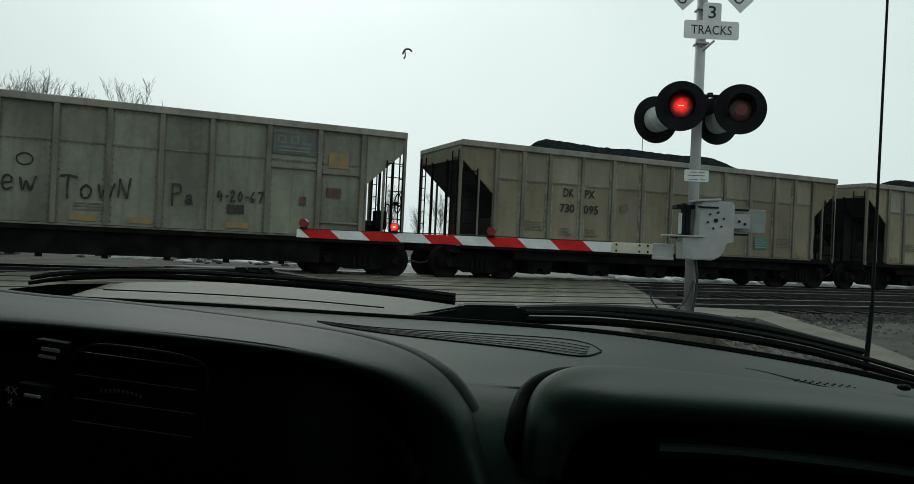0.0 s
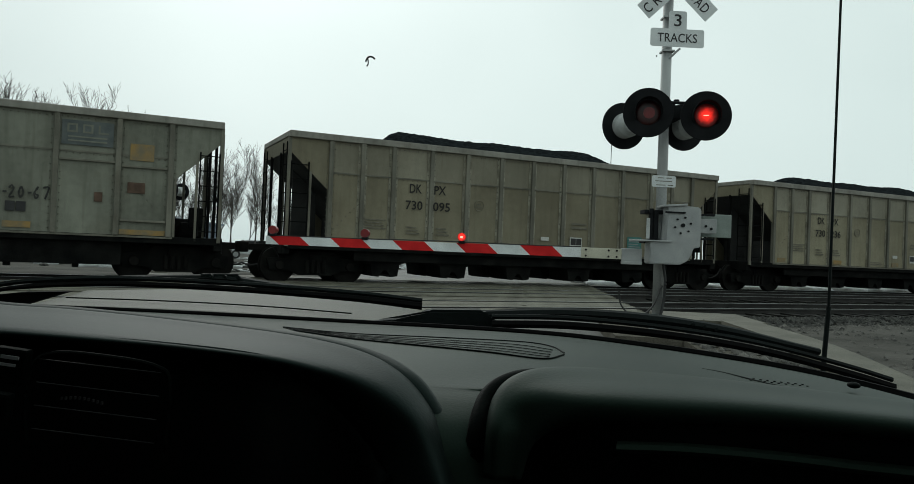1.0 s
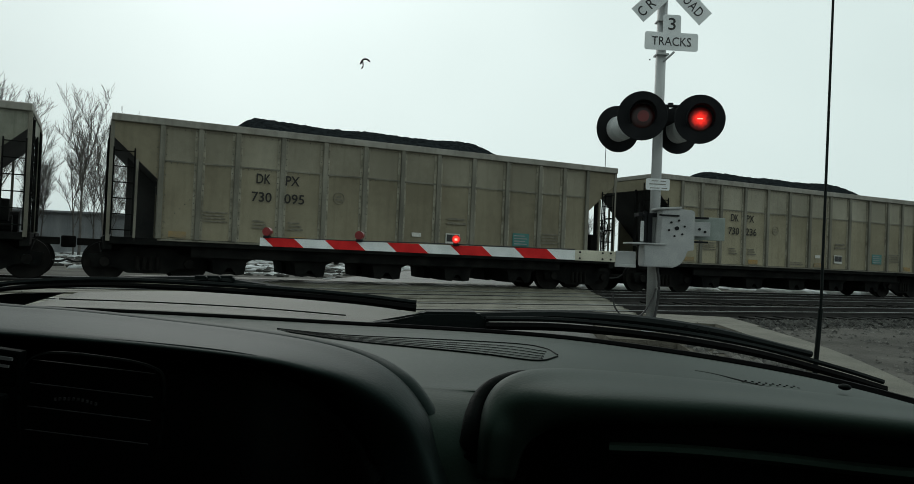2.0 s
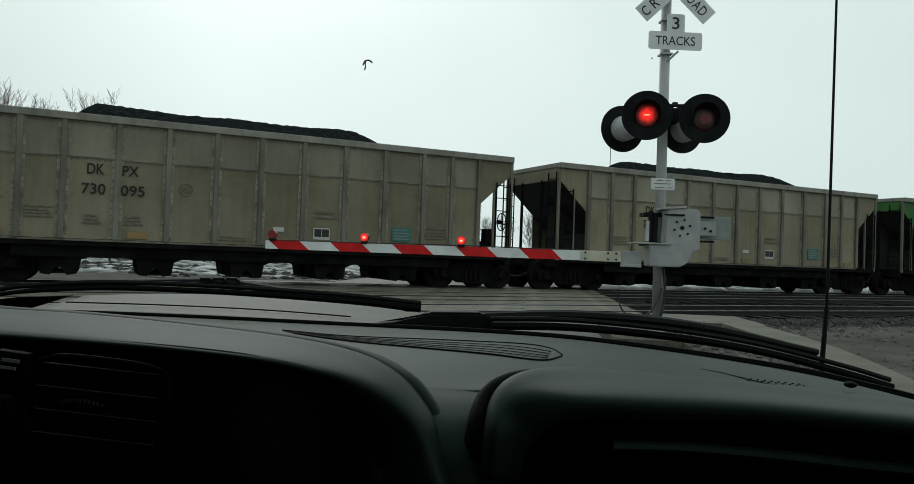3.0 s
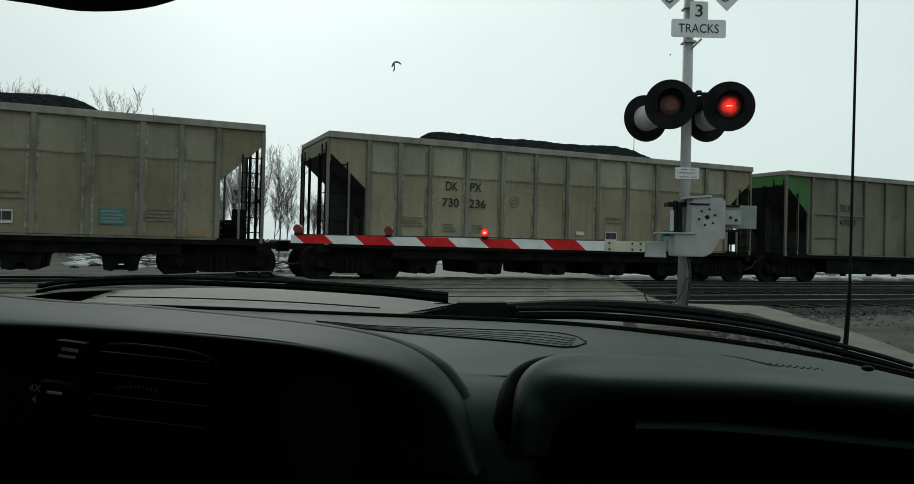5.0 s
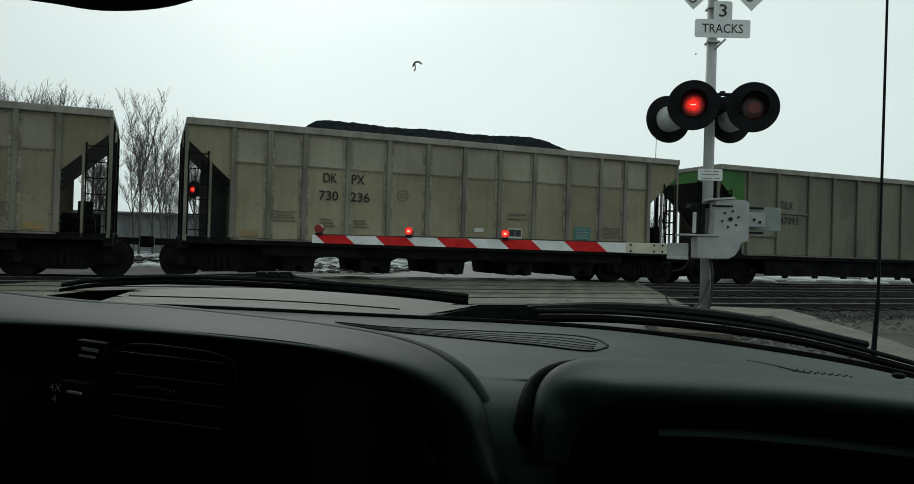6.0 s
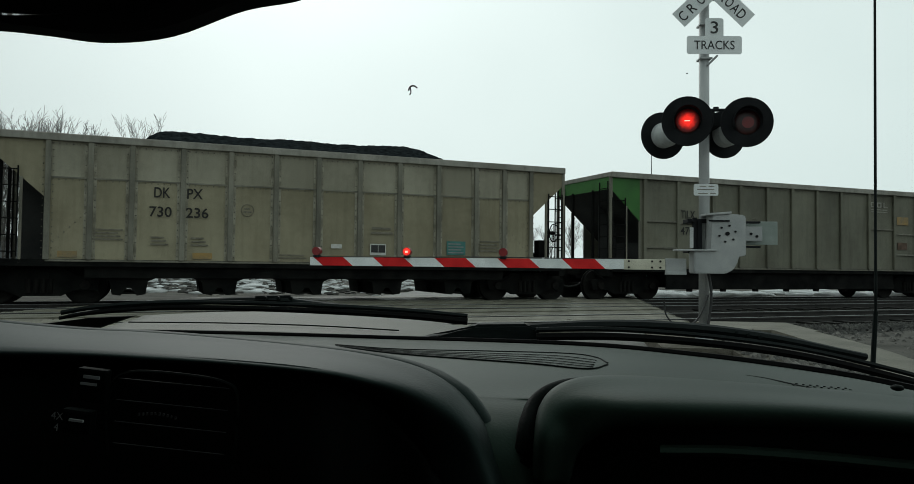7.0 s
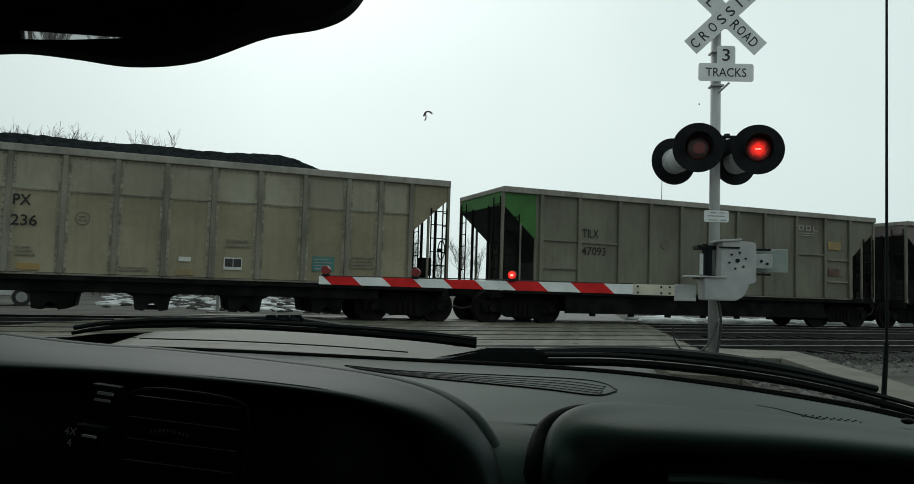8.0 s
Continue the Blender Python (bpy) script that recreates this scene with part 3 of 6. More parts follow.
def coal_car(kind, paint, label, order, coal_seed=None, heap_end=(9.6, 12.4)):
    posts = HOPPER_POSTS if kind == "hopper" else GONDOLA_POSTS
    car = thing("hopper_car" if kind == "hopper" else "gondola_car", Matrix(), label, "railway car", "cars of the coal train")
    rnd = random.Random(order * 7 + 3)
    # near and far sides: sheets between the posts, upper and lower course
    edges = [1.08, *posts[1:-1], RIM - 1.08] if kind == "hopper" else [1.08, *posts[1:-1], RIM - 1.08]
    for a, b in zip(edges, edges[1:]):
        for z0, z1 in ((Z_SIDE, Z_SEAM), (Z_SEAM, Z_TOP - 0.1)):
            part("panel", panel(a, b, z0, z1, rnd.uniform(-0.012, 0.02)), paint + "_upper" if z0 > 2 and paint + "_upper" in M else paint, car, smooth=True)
    for tip in (0, 1):
        xs = (0.03, 1.08) if not tip else (RIM - 0.03, RIM - 1.08)
        out = [(xs[0], Z_TOP - 0.1), (xs[0], 3.36), (xs[1], 2.40), (xs[1], Z_TOP - 0.1)]
        corner = "green" if kind == "green" and not tip else paint
        part("corner_sheet", slab(bmesh.new(), out, -HALF + 0.004, -HALF + 0.016), corner, car, "green corner sheet" if corner == "green" else "")
    far = [(0.03, Z_TOP - 0.1), (0.03, 3.36), (1.08, 2.40), (1.08, Z_SIDE), (RIM - 1.08, Z_SIDE), (RIM - 1.08, 2.40), (RIM - 0.03, 3.36), (RIM - 0.03, Z_TOP - 0.1)]
    part("far_side", slab(bmesh.new(), far, HALF - 0.016, HALF - 0.004), paint, car)
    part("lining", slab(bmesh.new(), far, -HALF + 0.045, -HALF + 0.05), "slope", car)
    # seam and posts
    if kind != "green":
        part("seam", box(bmesh.new(), (1.08, -HALF - 0.008, Z_SEAM - 0.018), (RIM - 1.08, -HALF + 0.01, Z_SEAM + 0.018)), "car_post", car)
    spots = []
    for x in posts:
        bm = bmesh.new()
        hw = 0.06
        z0 = side_z(x) if kind == "hopper" else Z_SIDE
        slab(bm, [(x - hw, z0), (x + hw, z0), (x + hw, Z_TOP - 0.11), (x - hw, Z_TOP - 0.11)], -HALF - 0.07, -HALF + 0.002)
        bmesh.ops.bevel(bm, geom=bm.edges[:], offset=0.012, segments=1, affect="EDGES")
        part("post", bm, paint if kind == "green" else "car_post", car)
        if kind == "hopper" and 1.2 < x < RIM - 1.2:
            part("flange", box(bmesh.new(), (x - 0.128, -HALF - 0.004, Z_SIDE + 0.02), (x + 0.128, -HALF + 0.010, Z_TOP - 0.16)), "flange", car)
        for s in (-0.1, 0.1) if kind != "green" else ():
            for k in range(17):
                z = Z_SIDE + 0.1 + k * 0.16
                spots.append((x + s, z))
    bm = bmesh.new()
    rivet_rows(bm, spots)
    rivet_rows(bm, [(x, Z_TOP - 0.21) for x in np.arange(1.2, RIM - 1.2, 0.14)])
    if kind != "green":
        rivet_rows(bm, [(x, Z_SEAM - 0.05) for x in np.arange(1.2, RIM - 1.2, 0.14)])
    rivet_rows(bm, [(1.25 + k * 0.11, 1.4 + k * 0.115) for k in range(8)] + [(RIM - 1.25 - k * 0.11, 1.4 + k * 0.115) for k in range(8)])
    tagged(part("rivets", bm, "rivet", car), kind="stuff")
    # top chord
    for y in (-1, 1):
        bm = box(bmesh.new(), (0.0, y * HALF - 0.09, Z_TOP - 0.15), (RIM, y * HALF + 0.09, Z_TOP + 0.02), 0.02)
        part("top_chord", bm, "rim", car)
    for x in (0.0, RIM):
        s = 1 if x == 0 else -1
        part("end_chord", box(bmesh.new(), (min(x, x + s * 0.12), -HALF + 0.09, Z_TOP - 0.12), (max(x, x + s * 0.12), HALF - 0.09, Z_TOP + 0.02), 0.02), "rim", car)
        xe = x + s * 0.03
        end_paint = "green" if kind == "green" and s == 1 else paint
        part("end_sheet", slab(bmesh.new(), [(xe, Z_TOP - 0.1), (xe + s * 0.012, Z_TOP - 0.1), (xe + s * 0.012, 3.36), (xe, 3.36)], -HALF + 0.02, HALF - 0.02), end_paint, car)
        # sloping floor over the end platform, the shade beneath it put into its colour
        a, b = (xe, 3.36), (xe + s * 2.55, 1.0)
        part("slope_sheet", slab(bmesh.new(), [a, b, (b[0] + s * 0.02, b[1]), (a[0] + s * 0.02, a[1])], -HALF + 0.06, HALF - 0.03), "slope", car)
        # dark plate added to fill the shaded space below the slope
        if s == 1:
            part("shade_plate", slab(bmesh.new(), [(x + 0.42, 0.92), (x + 1.1, 0.92), (x + 1.1, 2.42), (x + 0.42, 3.0)], -0.32, -0.30), "slope", car)
        # end cross wall low down, coloured dark as shade; corner posts, struts
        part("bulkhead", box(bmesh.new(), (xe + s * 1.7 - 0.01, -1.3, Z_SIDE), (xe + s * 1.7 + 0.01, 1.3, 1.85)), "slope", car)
        for y in (-HALF + 0.02, HALF - 0.02):
            part("corner_post", box(bmesh.new(), (xe - 0.045, y - 0.04, Z_SIDE - 0.1), (xe + 0.045, y + 0.04, Z_TOP - 0.12), 0.008), "car_post", car)
            part("strut", box(bmesh.new(), (xe + s * 0.56 - 0.03, y - 0.03, Z_SIDE - 0.1), (xe + s * 0.56 + 0.03, y + 0.03, 2.86), 0.006), "car_post", car)
            part("side_jamb", box(bmesh.new(), (x + s * 1.08 - 0.03, y - 0.03, Z_SIDE), (x + s * 1.08 + 0.03, y + 0.03, 2.42), 0.006), "car_post", car)
        for y in (-0.6, 0.6):
            part("end_post", box(bmesh.new(), (xe - 0.035, y - 0.035, Z_SIDE - 0.1), (xe + 0.035, y + 0.035, 3.4), 0.006), "under", car)
        ladder(car, xe + s * 0.05, xe + s * 0.5, -HALF - 0.03, -HALF - 0.03, 1.05, 3.1)
        ladder(car, xe - s * 0.05, xe - s * 0.05, HALF - 0.1, HALF - 0.55, 1.05, 3.6)
        ladder(car, xe - s * 0.05, xe - s * 0.05, -HALF + 0.1, -HALF + 0.55, 1.05, 3.6)
        part("platform", box(bmesh.new(), (min(xe, xe + s * 1.75), -1.45, 0.86), (max(xe, xe + s * 1.75), 1.45, 0.94)), "under", car)
        part("end_sill", box(bmesh.new(), (xe - 0.1, -1.55, 0.7), (xe + 0.1, 1.55, 1.02), 0.02), "under", car)
        # coupler
        bm = box(bmesh.new(), (min(x, x - s * 0.62), -0.09, 0.76), (max(x, x - s * 0.62), 0.09, 0.94), 0.02)
        box(bm, (x - s * 0.80 - 0.16, -0.16, 0.70), (x - s * 0.80 + 0.16, 0.14, 0.99), 0.04)
        part("coupler", bm, "wheel", car)
        part("air_hose", tube(bmesh.new(), [(xe - s * 0.1, -0.35, 0.72), (x - s * 0.3, -0.36, 0.45), (x - s * 0.6, -0.25, 0.36), (x - s * 0.81, -0.1, 0.42)], 0.028, 12, 6), "rubber", car)
        part("uncoupling_lever", tube(bmesh.new(), [(xe - s * 0.12, -1.4, 0.62), (xe - s * 0.16, -0.9, 0.82), (xe - s * 0.16, -0.2, 0.84)], 0.014, 10, 5), "under", car)
    # brake gear on one end platform
    e = RIM - 0.5
    part("brake_cylinder", rod(bmesh.new(), (e - 0.35, -0.75, 1.2), (e + 0.15, -0.75, 1.2), 0.2, n=14), "under", car)
    part("air_reservoir", rod(bmesh.new(), (e - 0.7, 0.3, 1.25), (e + 0.2, 0.3, 1.25), 0.27, n=14), "under", car)
    part("brake_valve", box(bmesh.new(), (e - 0.2, -1.35, 1.25), (e + 0.12, -1.05, 1.75), 0.03), "under", car)
    wheel_at = Vector((RIM + 0.06, -0.9, 2.0))
    bm = bmesh.new()
    ring = [wheel_at + Vector((0, 0.27 * math.cos(a), 0.27 * math.sin(a))) for a in (2 * math.pi * k / 16 for k in range(17))]
    for a, b in zip(ring, ring[1:]):
        rod(bm, a, b, 0.016, n=6)
    for k in range(0, 16, 4):
        rod(bm, wheel_at, ring[k], 0.012, n=5)
    rod(bm, wheel_at, wheel_at - Vector((0.12, 0, 0)), 0.05, n=8)
    part("brake_wheel", bm, "under", car)
    # underframe
    part("centre_sill", box(bmesh.new(), (-0.1, -0.2, 0.62), (RIM + 0.1, 0.2, 0.98), 0.01), "under", car)
    low = 0.58 if kind == "hopper" else 0.30
    for y in (-1, 1):
        part("side_sill", box(bmesh.new(), (0.05, y * 1.56 - 0.05, 0.84), (RIM - 0.05, y * 1.56 + 0.05, Z_SIDE + 0.01), 0.015), "under", car)
        part("bottom_chord", box(bmesh.new(), (1.1, y * HALF - 0.03, 0.955), (RIM - 1.1, y * HALF + 0.03, 1.0), 0.008), "car_post", car)
        part("skirt", box(bmesh.new(), (1.9 if kind == "hopper" else 2.2, y * 1.42 - 0.03, low), (RIM - (1.9 if kind == "hopper" else 2.2), y * 1.42 + 0.03, 0.86), 0.01), "under", car)
    if kind == "hopper":
        for xm in (2.85, 4.92, 7.09, 9.26, 11.34):
            for y in (-1, 1):
                bm = bmesh.new()
                slab(bm, [(xm - 0.98, 0.9), (xm - 0.64, 0.60), (xm - 0.42, 0.50), (xm - 0.37, 0.19), (xm - 0.18, 0.16), (xm - 0.05, 0.34), (xm + 0.05, 0.34), (xm + 0.18, 0.16), (xm + 0.37, 0.19), (xm + 0.42, 0.50), (xm + 0.64, 0.60), (xm + 0.98, 0.9)], y * 0.25, y * 1.3)
                part("hopper_bay", bm, "under", car)
            part("bay_door", box(bmesh.new(), (xm - 0.3, -1.2, 0.19), (xm + 0.3, 1.2, 0.24), 0.01), "wheel", car)
    else:
        part("tub", slab(bmesh.new(), [(2.3, 0.9), (2.6, 0.34), (RIM - 2.6, 0.34), (RIM - 2.3, 0.9)], -1.3, 1.3), "under", car)
        for xm in np.arange(3.2, RIM - 3.0, 1.37):
            part("drain", box(bmesh.new(), (xm - 0.07, -1.4, 0.22), (xm + 0.07, -1.25, 0.34), 0.01), "under", car)
    sets = bogie(car, 0.95) + bogie(car, RIM - 0.95)
    # the load
    if coal_seed is not None:
        bm = bmesh.new()
        nx, ny = 150, 26
        v = []
        for i in range(nx + 1):
            col = []
            for j in range(ny + 1):
                x, y = 0.35 + (RIM - 0.7) * i / nx, -1.5 + 3.0 * j / ny
                along = smooth(2.0, 3.6, x) * (1 - smooth(*heap_end, x))
                sway = 0.09 * noise.noise(Vector((x * 0.45, coal_seed, 0)))
                across = 1 - (abs(y) / 1.62) ** 1.6
                lump = 0.035 * noise.noise(Vector((x * 5, y * 5, coal_seed))) + 0.02 * noise.noise(Vector((x * 13, y * 13, coal_seed)))
                z = 3.25 + (1.12 + sway) * along * (0.42 + 0.58 * across) + lump
                col.append(bm.verts.new((x, y, z)))
            v.append(col)
        for i in range(nx):
            for j in range(ny):
                bm.faces.new((v[i][j], v[i + 1][j], v[i + 1][j + 1], v[i][j + 1]))
        part("coal_load", bm, "coal", car, "black crushed coal heaped above the rim")
    return car, sets


FACE = Matrix.Rotation(radians(90), 4, "X")


def on_side(x, z, proud=0.004):
    return Matrix.Translation((x, -HALF - proud - 0.012, z)) @ FACE


def patch(car, name, x0, x1, z0, z1, mat, label="", proud=0.003):
    return part(name, box(bmesh.new(), (x0, -HALF - proud - 0.012, z0), (x1, -HALF - 0.006, z1)), mat, car, label)


def stencil_rows(car, x0, x1, z0, z1, rows, mat="faint"):
    h = (z1 - z0) / rows
    for k in range(rows):
        patch(car, "stencil_line", x0 + 0.02 * (k % 2), x1 - 0.05 * (k % 3), z0 + k * h + h * 0.25, z0 + k * h + h * 0.7, mat)


def reporting_marks(car, x_left, x_right, z, a, b, c, d):
    lettering(a, car, "letter", on_side(x_left, z), 0.25, 0.36, bold=0.012)
    lettering(b, car, "letter", on_side(x_right, z), 0.25, 0.36, bold=0.012)
    lettering(c, car, "letter", on_side(x_left - 0.03, z - 0.46), 0.25, 0.50, bold=0.012)
    lettering(d, car, "letter", on_side(x_right + 0.06, z - 0.46), 0.25, 0.52, bold=0.012)


def hopper_marks(car, number):
    reporting_marks(car, 3.54, 4.28, 2.63, "DK", "PX", "730", number)
    bm = bmesh.new()
    ring = [Vector((5.52 + 0.15 * math.cos(a), -HALF - 0.014, 2.28 + 0.15 * math.sin(a))) for a in (2 * math.pi * k / 20 for k in range(21))]
    for a, b in zip(ring, ring[1:]):
        rod(bm, a, b, 0.009, n=4)
    part("round_stencil", bm, "faint", car)
    stencil_rows(car, 5.42, 5.62, 2.2, 2.36, 2)
    for x0, x1 in ((1.35, 1.75), (4.25, 4.7), (7.6, 8.0), (12.8, 13.2), (6.0, 6.0)):
        if x1 > x0:
            patch(car, "reflector", x0, x1, 1.05, 1.2, "orange", "dirty orange reflector patch")
    patch(car, "decal", 7.64, 7.92, 1.38, 1.49, "placard", "small white decal")
    frame_ = patch(car, "consolidated_stencil", 8.68, 9.12, 1.22, 1.52, "placard", "black stencil plate with a white border")
    for x0 in (8.71, 8.91):
        part("stencil_field", box(bmesh.new(), (x0, -HALF - 0.021, 1.29), (x0 + 0.185, -HALF - 0.013, 1.49)), "ink", frame_)
    sign = patch(car, "placard", 10.86, 11.42, 1.26, 1.64, "teal", "teal placard with unreadable writing")
    for k in range(4):
        part("writing_bar", box(bmesh.new(), (10.91, -HALF - 0.0195, 1.31 + k * 0.08), (11.36 - 0.07 * (k % 2), -HALF - 0.013, 1.34 + k * 0.08)), "white_ink", sign)
    stencil_rows(car, 2.05, 2.7, 1.45, 1.75, 4)
    stencil_rows(car, 8.7, 9.3, 1.75, 2.0, 2)
    stencil_rows(car, 11.85, 12.5, 1.35, 1.7, 4)
    stencil_rows(car, 4.2, 4.6, 1.35, 1.6, 3)
    stencil_rows(car, 3.3, 3.7, 1.35, 1.6, 3)
    stencil_rows(car, 6.3, 7.0, 1.08, 1.22, 2)


silver, sets0 = coal_car("gondola", "car_silver", "dirty silver-grey gondola car with black spray-painted scrawl", 0)
# sprayed by hand: each letter is one or two strokes in a box one unit high
STROKES = {
    "e": [[(0.05, 0.35), (0.5, 0.4), (0.5, 0.65), (0.2, 0.7), (0.05, 0.3), (0.25, 0.02), (0.6, 0.15)]],
    "w": [[(0, 0.65), (0.15, 0.05), (0.35, 0.5), (0.55, 0.05), (0.85, 0.75)]],
    "T": [[(-0.1, 0.95), (0.3, 1.0), (0.75, 0.92)], [(0.3, 1.0), (0.25, 0.5), (0.28, -0.05)]],
    "o": [[(0.3, 0.62), (0.05, 0.4), (0.12, 0.05), (0.42, 0.05), (0.55, 0.4), (0.3, 0.62)]],
    "N": [[(0.0, 0.0), (0.08, 0.9), (0.12, 0.85), (0.5, 0.05), (0.55, 0.1), (0.72, 1.05)]],
    "P": [[(0.1, -0.1), (0.1, 0.95)], [(0.05, 0.95), (0.5, 0.95), (0.55, 0.6), (0.1, 0.45)]],
    "a": [[(0.0, 0.45), (0.3, 0.55), (0.3, 0.05), (0.0, 0.1), (0.08, 0.3), (0.3, 0.3), (0.45, 0.0)]],
    "4": [[(0.15, 0.95), (0.0, 0.4), (0.5, 0.42)], [(0.38, 0.75), (0.35, 0.0)]],
    "-": [[(0.0, 0.45), (0.3, 0.47)]],
    "2": [[(0.0, 0.8), (0.25, 1.0), (0.42, 0.7), (0.05, 0.05), (0.5, 0.05)]],
    "0": [[(0.25, 0.95), (0.02, 0.5), (0.2, 0.02), (0.45, 0.45), (0.25, 0.95)]],
    "6": [[(0.4, 1.0), (0.05, 0.45), (0.2, 0.0), (0.42, 0.25), (0.08, 0.4)]],
    "7": [[(0.0, 0.95), (0.5, 0.98), (0.2, 0.0)]],
}


def scrawl(car, text, x, z, size, step, thick):
    for ch in text:
        bm = bmesh.new()
        for line in STROKES[ch]:
            n = 5 * (len(line) - 1)
            pts = spline([(x + a * size * 0.8, 0, z + b * size) for a, b in line], n)
            for k, (p, q) in enumerate(zip(pts, pts[1:])):
                d = (q - p).normalized() * thick * 0.4
                side = Vector((-d.z, 0, d.x)).normalized() * thick * (1 + 0.25 * math.sin(k * 1.7))
                quad = [p - d - side, p - d + side, q + d + side, q + d - side]
                y = -HALF - 0.030 - 0.0003 * (k % 3)
                f = [bm.verts.new((v.x, y, v.z)) for v in quad]
                bm.faces.new(f)
        r = bmesh.ops.extrude_face_region(bm, geom=bm.faces[:])
        bmesh.ops.translate(bm, vec=(0, 0.012, 0), verts=[v for v in r["geom"] if isinstance(v, bmesh.types.BMVert)])
        part("scrawl", bm, "scrawl", car)
        x += step * (0.6 if ch == "-" else 1.0) * (1.3 if ch in "wN" else 1.0)


scrawl(silver, "ew", 5.18, 1.68, 0.46, 0.36, 0.022)
scrawl(silver, "Tow", 6.38, 1.60, 0.50, 0.37, 0.022)
scrawl(silver, "N", 7.54, 1.66, 0.44, 0.4, 0.022)
scrawl(silver, "P", 8.68, 1.60, 0.48, 0.3, 0.022)
scrawl(silver, "a", 9.03, 1.60, 0.40, 0.3, 0.022)
scrawl(silver, "4-20-67", 9.76, 1.74, 0.26, 0.185, 0.018)
bm = bmesh.new()
ring = [Vector((5.61 + 0.16 * math.cos(a), -HALF - 0.014, 2.4 + 0.13 * math.sin(a))) for a in (2 * math.pi * k / 20 for k in range(21))]
for a, b in zip(ring, ring[1:]):
    rod(bm, a, b, 0.014, n=4)
part("round_stencil", bm, "scrawl", silver)


def line_logo(car, x0, x1, z0, z1, back, front):
    if back:
        patch(car, "logo_field", x0, x1, z0, z1, back, "faded blue-grey logo panel")
    w, h = x1 - x0, z1 - z0
    for k in range(3):
        cx = x0 + w * (0.2 + 0.3 * k)
        bm = bmesh.new()
        lo, hi = z0 + h * 0.5, z0 + h * 0.86
        box(bm, (cx - w * 0.1, -HALF - 0.022, lo), (cx - w * 0.06, -HALF - 0.014, hi))
        box(bm, (cx - w * 0.06, -HALF - 0.022, lo), (cx + w * 0.1, -HALF - 0.014, lo + h * 0.07))
        if k < 2:
            box(bm, (cx + w * 0.06, -HALF - 0.022, lo + h * 0.07), (cx + w * 0.1, -HALF - 0.014, hi))
            box(bm, (cx - w * 0.06, -HALF - 0.022, hi - h * 0.07), (cx + w * 0.06, -HALF - 0.014, hi))
        part("logo_shape", bm, front, car)
    for k in range(2):
        part("logo_bar", box(bmesh.new(), (x0 + w * 0.12, -HALF - 0.022, z0 + h * (0.14 + 0.16 * k)), (x1 - w * 0.12, -HALF - 0.014, z0 + h * (0.2 + 0.16 * k))), front, car)


line_logo(silver, 11.03, 12.1, 3.02, 3.58, "logo", "car_silver")
patch(silver, "paint_patch", 12.47, 12.99, 2.77, 3.16, "orange", "faded orange paint patch")
patch(silver, "rust_patch", 12.44, 12.82, 2.0, 2.25, "rust", "brown rust patch")
patch(silver, "rust_patch", 11.75, 11.92, 1.75, 1.97, "rust")
patch(silver, "stencil_field", 9.99, 10.18, 1.44, 1.66, "ink")
patch(silver, "stencil_field", 10.2, 10.39, 1.44, 1.66, "ink")
for x0 in (6.55, 7.75, 9.95, 3.2, 1.9):
    patch(silver, "reflector", x0, x0 + 0.55, 1.08, 1.22, "orange", "dirty orange reflector patch")
patch(silver, "sill_patch", 12.3, 13.3, 1.02, 1.14, "orange")
stencil_rows(silver, 6.6, 7.3, 1.32, 1.52, 3)
for z in (2.62, 1.35):
    part("stiffener", box(bmesh.new(), (12.3, -HALF - 0.05, z - 0.025), (13.3, -HALF, z + 0.025), 0.01), "car_post", silver)
part("stiffener", box(bmesh.new(), (11.0, -HALF - 0.05, 2.66), (12.16, -HALF, 2.71), 0.01), "car_post", silver)

car095, sets1 = coal_car("hopper", "car_grey", "dirty grey-tan hopper car heaped with black coal", 1, 2.0, (9.8, 12.9))
hopper_marks(car095, "095")
car236, sets2 = coal_car("hopper", "car_tan", "dusty tan hopper car heaped with black coal", 2, 5.0, (10.0, 13.9))
hopper_marks(car236, "236")
green, sets3 = coal_car("green", "car_dull", "grey gondola car with green corners on its end", 3)
lettering("TILX", green, "letter", on_side(2.91, 2.68), 0.25, 0.56, bold=0.008)
lettering("47093", green, "letter", on_side(3.03, 2.16), 0.25, 0.82, bold=0.008)
line_logo(green, 10.93, 12.0, 3.0, 3.5, "", "rim")
patch(green, "paint_patch", 12.38, 12.97, 2.65, 2.94, "orange", "faded orange paint patch")
patch(green, "paint_patch", 12.4, 12.9, 1.75, 2.0, "rust")
for x0, x1, z in ((1.28, 2.45, 2.42), (1.28, 2.45, 1.6), (2.58, 3.85, 2.40), (11.0, 12.15, 2.45), (12.3, 13.3, 2.3), (12.3, 13.3, 1.55)):
    part("stiffener", box(bmesh.new(), (x0, -HALF - 0.05, z - 0.025), (x1, -HALF, z + 0.025), 0.01), "car_post", green)
bm = bmesh.new()
ring = [Vector((5.6 + 0.15 * math.cos(a), -HALF - 0.014, 2.5 + 0.15 * math.sin(a))) for a in (2 * math.pi * k / 20 for k in range(21))]
for a, b in zip(ring, ring[1:]):
    rod(bm, a, b, 0.009, n=4)
part("round_stencil", bm, "faint", green)
last, sets4 = coal_car("hopper", "car_pink", "dull grey hopper car heaped with black coal", 4, 9.0)
